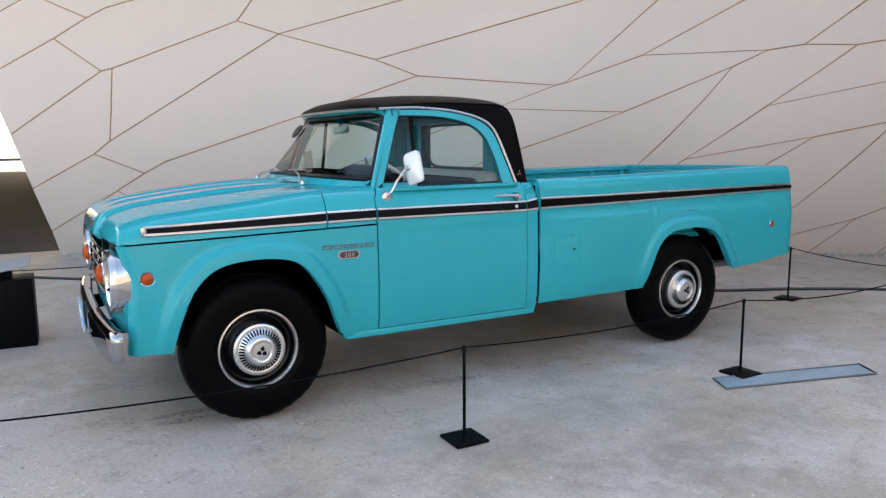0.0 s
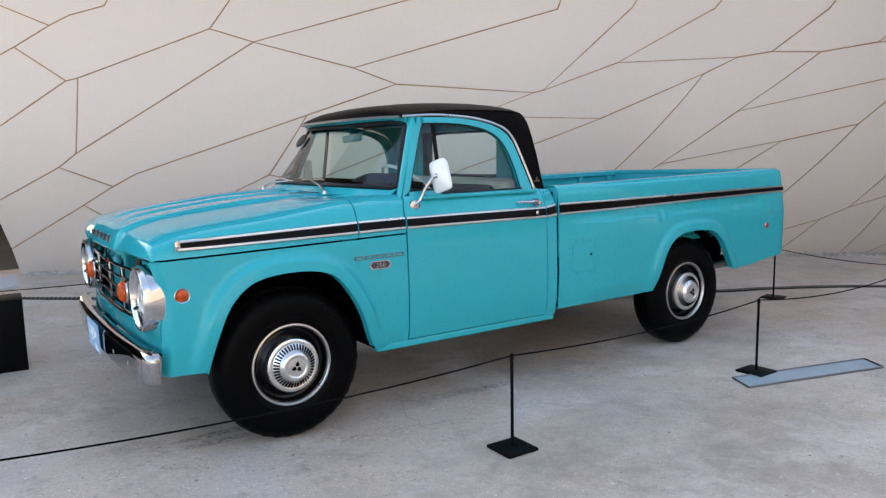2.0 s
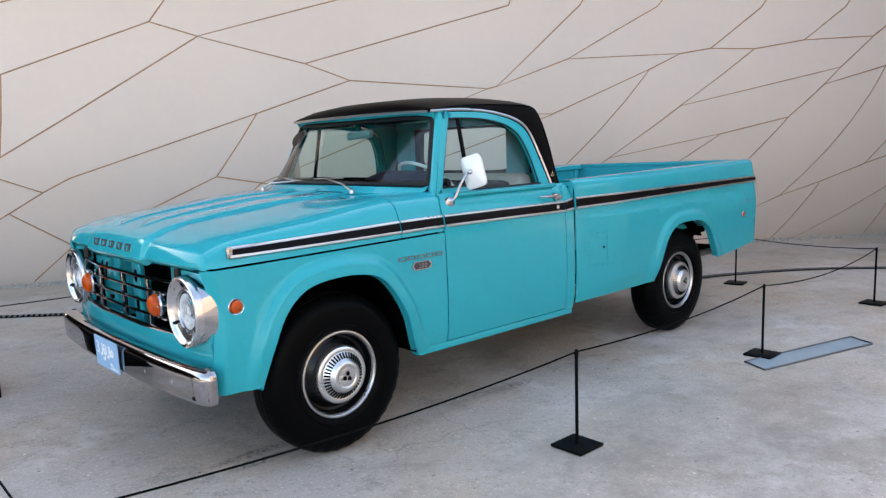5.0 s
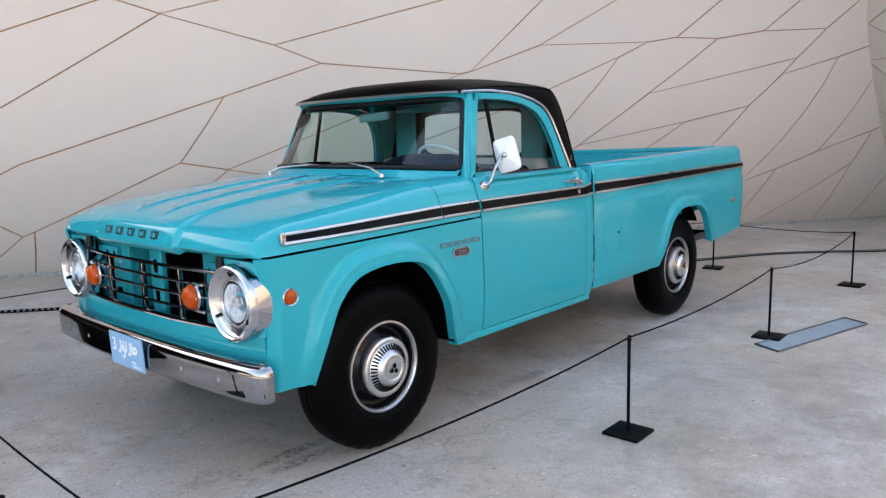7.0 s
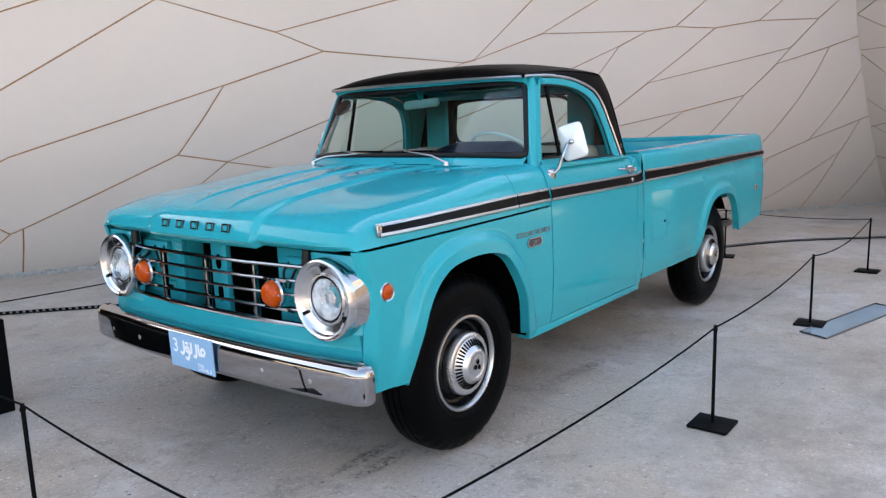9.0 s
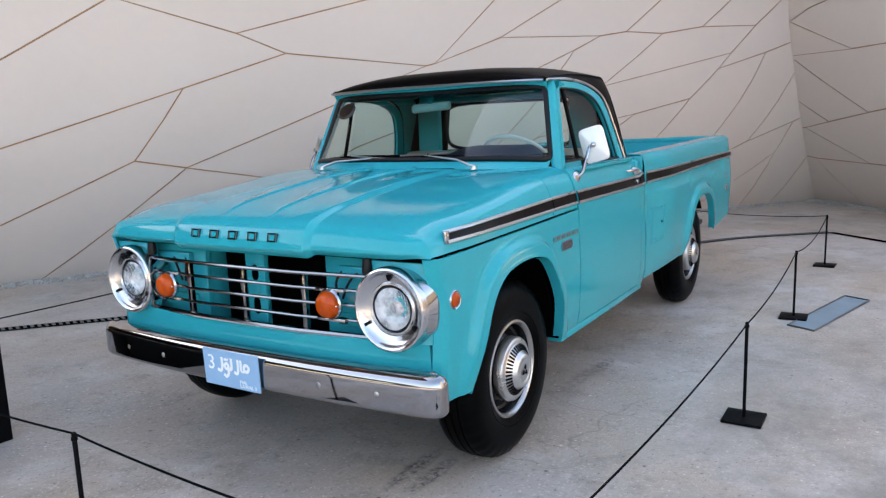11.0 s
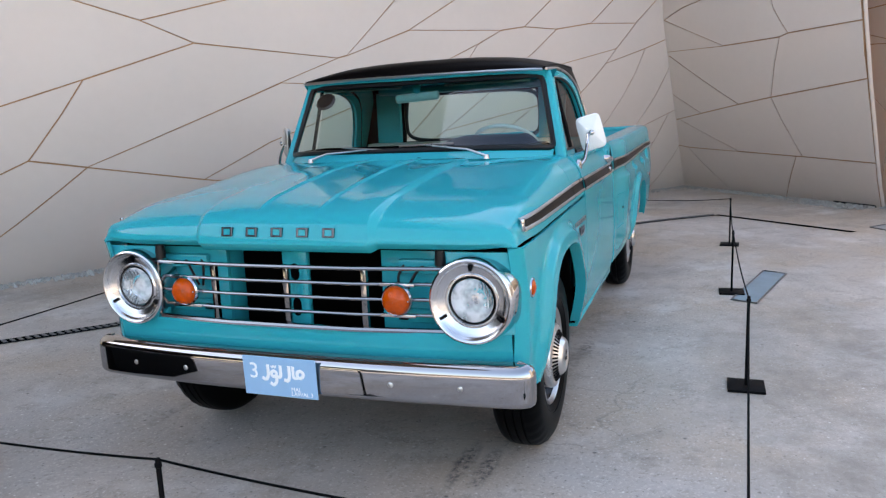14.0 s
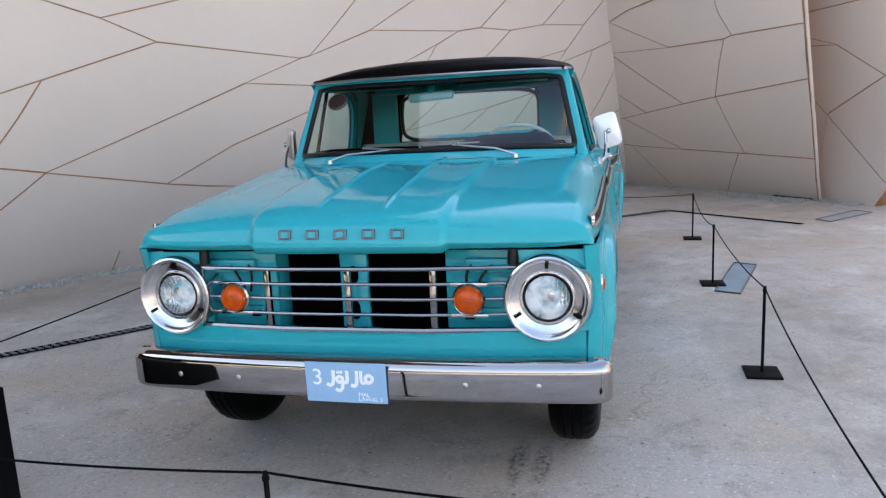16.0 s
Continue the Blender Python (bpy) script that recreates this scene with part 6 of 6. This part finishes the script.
def build_chassis():
    bm = bmesh.new()
    for s in (-1, 1):
        box(bm, -0.60, 4.45, min(s * 0.38, s * 0.46), max(s * 0.38, s * 0.46), 0.50, 0.64, 0.004)
    box(bm, 4.25, 4.35, -0.8, 0.8, 0.48, 0.55, 0.004)
    ch = part("chassis", bm, M_DARK, truck)
    for x in (FRONT, BASE):
        bm = bmesh.new()
        sweep(bm, [(x, -0.72, 0.39), (x, 0.72, 0.39)], 0.05, 12)
        if x == BASE:
            bmesh.ops.create_uvsphere(bm, u_segments=16, v_segments=10, radius=0.16, matrix=Matrix.Translation((BASE, 0.05, 0.39)))
        part("axle", bm, M_DARK, ch)
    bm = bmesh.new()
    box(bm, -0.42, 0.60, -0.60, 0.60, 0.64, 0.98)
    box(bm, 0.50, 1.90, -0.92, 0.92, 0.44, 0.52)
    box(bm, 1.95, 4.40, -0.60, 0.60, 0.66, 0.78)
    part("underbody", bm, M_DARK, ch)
    bm = bmesh.new()
    sweep(bm, [(0.6, 0.3, 0.42), (3.0, 0.3, 0.44), (3.5, 0.62, 0.48), (4.4, 0.66, 0.46)], 0.028, 10)
    part("exhaust_pipe", bm, M_FRAME, ch)
    for s in (-1, 1):
        bm = bmesh.new()
        box(bm, 3.70, 4.30, min(s * 0.78, s * 0.84), max(s * 0.78, s * 0.84), 0.50, 0.545, 0.005)
        part("rear_bracket", bm, M_ALU_DULL, ch, "dull metal bracket under the bed")
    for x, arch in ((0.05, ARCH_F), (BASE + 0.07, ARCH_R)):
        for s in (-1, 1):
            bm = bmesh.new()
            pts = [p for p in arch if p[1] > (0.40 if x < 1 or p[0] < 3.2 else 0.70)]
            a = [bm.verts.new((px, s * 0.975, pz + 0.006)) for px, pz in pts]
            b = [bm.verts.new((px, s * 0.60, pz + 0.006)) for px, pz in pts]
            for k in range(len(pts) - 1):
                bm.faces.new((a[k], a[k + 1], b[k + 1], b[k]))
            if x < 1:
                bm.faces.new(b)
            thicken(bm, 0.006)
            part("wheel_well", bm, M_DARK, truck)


def build_wheel(x, s, turn):
    c = (x, 0, 0.39)
    w = Vector((0, 0, 0))
    yo = s * 0.975
    bm = bmesh.new()
    # tyre: tread, shoulder, sidewall with two rings
    prof = [(0.205, -0.205), (0.215, -0.215), (0.30, -0.235), (0.352, -0.225), (0.376, -0.205), (0.388, -0.18), (0.3895, -0.158), (0.384, -0.156), (0.384, -0.151), (0.3905, -0.149), (0.391, -0.121), (0.384, -0.119), (0.384, -0.113), (0.391, -0.111), (0.3905, -0.084), (0.384, -0.082), (0.384, -0.077), (0.3895, -0.075), (0.388, -0.055), (0.376, -0.03), (0.352, -0.010), (0.335, -0.004), (0.30, 0.0), (0.262, -0.004), (0.258, -0.008), (0.252, -0.006), (0.232, -0.012), (0.215, -0.022), (0.205, -0.030)]
    lathe(bm, [(0.222 + (r - 0.205) * 0.82 if r < 0.3 else 0.3 + (r - 0.3) * 1.32, o) for r, o in prof], (x, yo, 0.39), "y", 144, s)
    for v in bm.verts:
        q = v.co - Vector((x, yo, 0.39))
        if math.hypot(q.x, q.z) > 0.395 and not -0.19 < q.y * s < -0.07 and int((math.atan2(q.z, q.x) + math.pi) / (2 * math.pi) * 144 + 0.5) % 4 < 2:
            v.co = Vector((x + q.x * 0.995, v.co.y - s * 0.002, 0.39 + q.z * 0.995))
        v.co.z = max(v.co.z, -0.0325)
    t = part("wheel", bm, M_RUBBER, truck, "black tyre on a black steel wheel")
    bm = bmesh.new()
    lathe(bm, [(0.225, -0.028), (0.216, -0.034), (0.208, -0.045), (0.198, -0.075), (0.185, -0.080), (0.165, -0.072), (0.15, -0.055), (0.13, -0.045), (0.001, -0.045)], (x, yo, 0.39), "y", 56, s)
    part("rim", bm, M_BLACK_GLOSS, t, "glossy black steel rim")
    bm = bmesh.new()
    lathe(bm, [(0.208, -0.036), (0.213, -0.022), (0.220, -0.016), (0.228, -0.018), (0.232, -0.026)], (x, yo, 0.39), "y", 64, s)
    part("trim_ring", bm, M_ALU, t, "bright wheel trim ring")
    # hub cap: dish, ring of fins, centre boss with an emblem
    bm = bmesh.new()
    lathe(bm, [(0.152, -0.045), (0.152, -0.016), (0.147, -0.004), (0.139, 0.001), (0.129, 0.002), (0.123, 0.000), (0.088, 0.024), (0.081, 0.036), (0.074, 0.042), (0.065, 0.045), (0.056, 0.043), (0.052, 0.040), (0.001, 0.043)], (x, yo, 0.39), "y", 60, s)
    hc = part("hubcap", bm, M_STEEL, t, "bright slotted hubcap")
    bm = bmesh.new()
    box(bm, -0.0042, 0.0042, -0.0025, 0.0014, -0.017, 0.017)
    slot = finish("slot", bm, M_BLACK, False)
    for k in range(40):
        a = 2 * math.pi * (k + turn) / 40
        ob = new("slot", slot)
        ob.parent = hc
        ob.matrix_local = Matrix.Translation(Vector((x, yo, 0.39)) - ORIGIN[truck.name]) @ Matrix.Rotation(a, 4, "Y") @ Matrix.Translation((0, s * 0.0128, 0.1055)) @ Matrix.Rotation(radians(34.5) * s, 4, "X")
    bm = bmesh.new()
    for k in range(3):
        m = Matrix.Translation((x, yo + s * 0.0445, 0.39)) @ Matrix.Rotation(radians(120 * k) + turn, 4, "Y")
        v = [bm.verts.new(m @ Vector(p)) for p in ((-0.008, 0, 0.006), (0.008, 0, 0.006), (0.013, 0, 0.017), (0, 0, 0.034), (-0.013, 0, 0.017))]
        bm.faces.new(v)
    part("hub_emblem", bm, M_BLACK, hc, "dark three-pointed emblem", smooth=False)


M_BLACK_GLOSS = mat("gloss_black_enamel", (0.004, 0.004, 0.005), 0.18, spec=0.22)


def build_truck():
    build_hood()
    for s in (-1, 1):
        f = build_fender(s)
        h = truck.children[0]
        stripe_band(-0.535, 0.445, band_lo, band_hi, hood_w, s, "hood_stripe", h, tip=True)
        stripe_band(0.456, 0.758, band_lo, band_hi, hood_w, s, "cowl_stripe", h, n=8)
        build_door(s)
    build_cab()
    build_interior()
    build_front()
    build_bed()
    build_chassis()
    for x, s, r in ((FRONT, -1, 0.2), (FRONT, 1, 0.7), (BASE, -1, 0.5), (BASE, 1, 0.1)):
        build_wheel(x, s, r)


def build_sign():
    """Pale blue exhibition board leaning on the bumper."""
    bm = bmesh.new()
    m = Matrix.Translation((-0.806, -0.011, 0.503)) @ Matrix.Rotation(radians(-2.0), 4, "Y")
    box(bm, -0.004, 0.004, -0.168, 0.168, -0.083, 0.083, 0.001, 1, m)
    sign = solid("exhibit_sign", bm, M_SIGN, "pale blue exhibition sign board fixed on the front bumper", "sign", smooth=False)
    face = m @ Matrix.Translation((-0.0045, 0, 0)) @ Matrix.Rotation(radians(-90), 4, "Z") @ Matrix.Rotation(radians(90), 4, "X")
    letters("3", 0.095, face @ Matrix.Translation((-0.118, -0.010, 0)), sign, M_PRINT, "figure", 0.0008)
    letters("MAL", 0.024, face @ Matrix.Translation((0.050, -0.055, 0)), sign, M_PRINT, "caption", 0.0008, 1.0, "LEFT")
    letters("LAWAL 3", 0.024, face @ Matrix.Translation((0.050, -0.074, 0)), sign, M_PRINT, "caption", 0.0008, 1.0, "LEFT")
    # the Arabic title, drawn in strokes from right to left
    strokes = [[(0.105, 0.005), (0.112, 0.022), (0.10, 0.034), (0.086, 0.028), (0.084, 0.012), (0.094, 0.004), (0.105, 0.005)], [(0.084, 0.004), (0.072, 0.002), (0.066, 0.01), (0.066, 0.052)],
        [(0.048, 0.052), (0.047, 0.008), (0.038, -0.012), (0.022, -0.008)], [(0.008, 0.052), (0.007, 0.008), (-0.004, 0.001), (-0.016, 0.002)],
        [(-0.016, 0.002), (-0.012, 0.018), (-0.024, 0.026), (-0.036, 0.016), (-0.030, 0.003), (-0.016, 0.002), (-0.014, -0.018), (-0.028, -0.034), (-0.044, -0.026)],
        [(-0.05, 0.052), (-0.051, 0.008), (-0.062, -0.012), (-0.08, -0.006)], [(-0.036, 0.048), (-0.03, 0.040), (-0.024, 0.048), (-0.018, 0.040), (-0.012, 0.050)]]
    bm = bmesh.new()
    for st in strokes:
        sweep(bm, [face @ Vector((x, y, 0)) for x, y in spline(st, len(st) * 5)], 0.0072 if len(st) != 5 else 0.0034, 6, squash=1)
    bmesh.ops.scale(bm, vec=(1, 1, 1), verts=bm.verts[:])
    inv = m.inverted()
    for v in bm.verts:
        q = inv @ v.co
        q.x = -0.0045 + (q.x + 0.0045) * 0.15
        v.co = m @ q
    part("title", bm, M_PRINT, sign)


build_truck()
build_sign()

# the old body is a little narrow and sits low on its far side, most of all at the bed
for ob in truck.children_recursive:
    if ob.data.users == 1 and ob.name.split(".")[0] not in ("wheel", "rim", "trim_ring", "hubcap", "hub_emblem", "axle"):
        for v in ob.data.vertices:
            x, y = v.co.x + 1.6, v.co.y
            v.co.z -= (y + 1.0) * float(np.interp(x, [-0.8, 1.9, 2.6, 4.5], [0.005, 0.007, 0.018, 0.023]))
truck.scale.y, truck.location.y = 0.99, -0.01
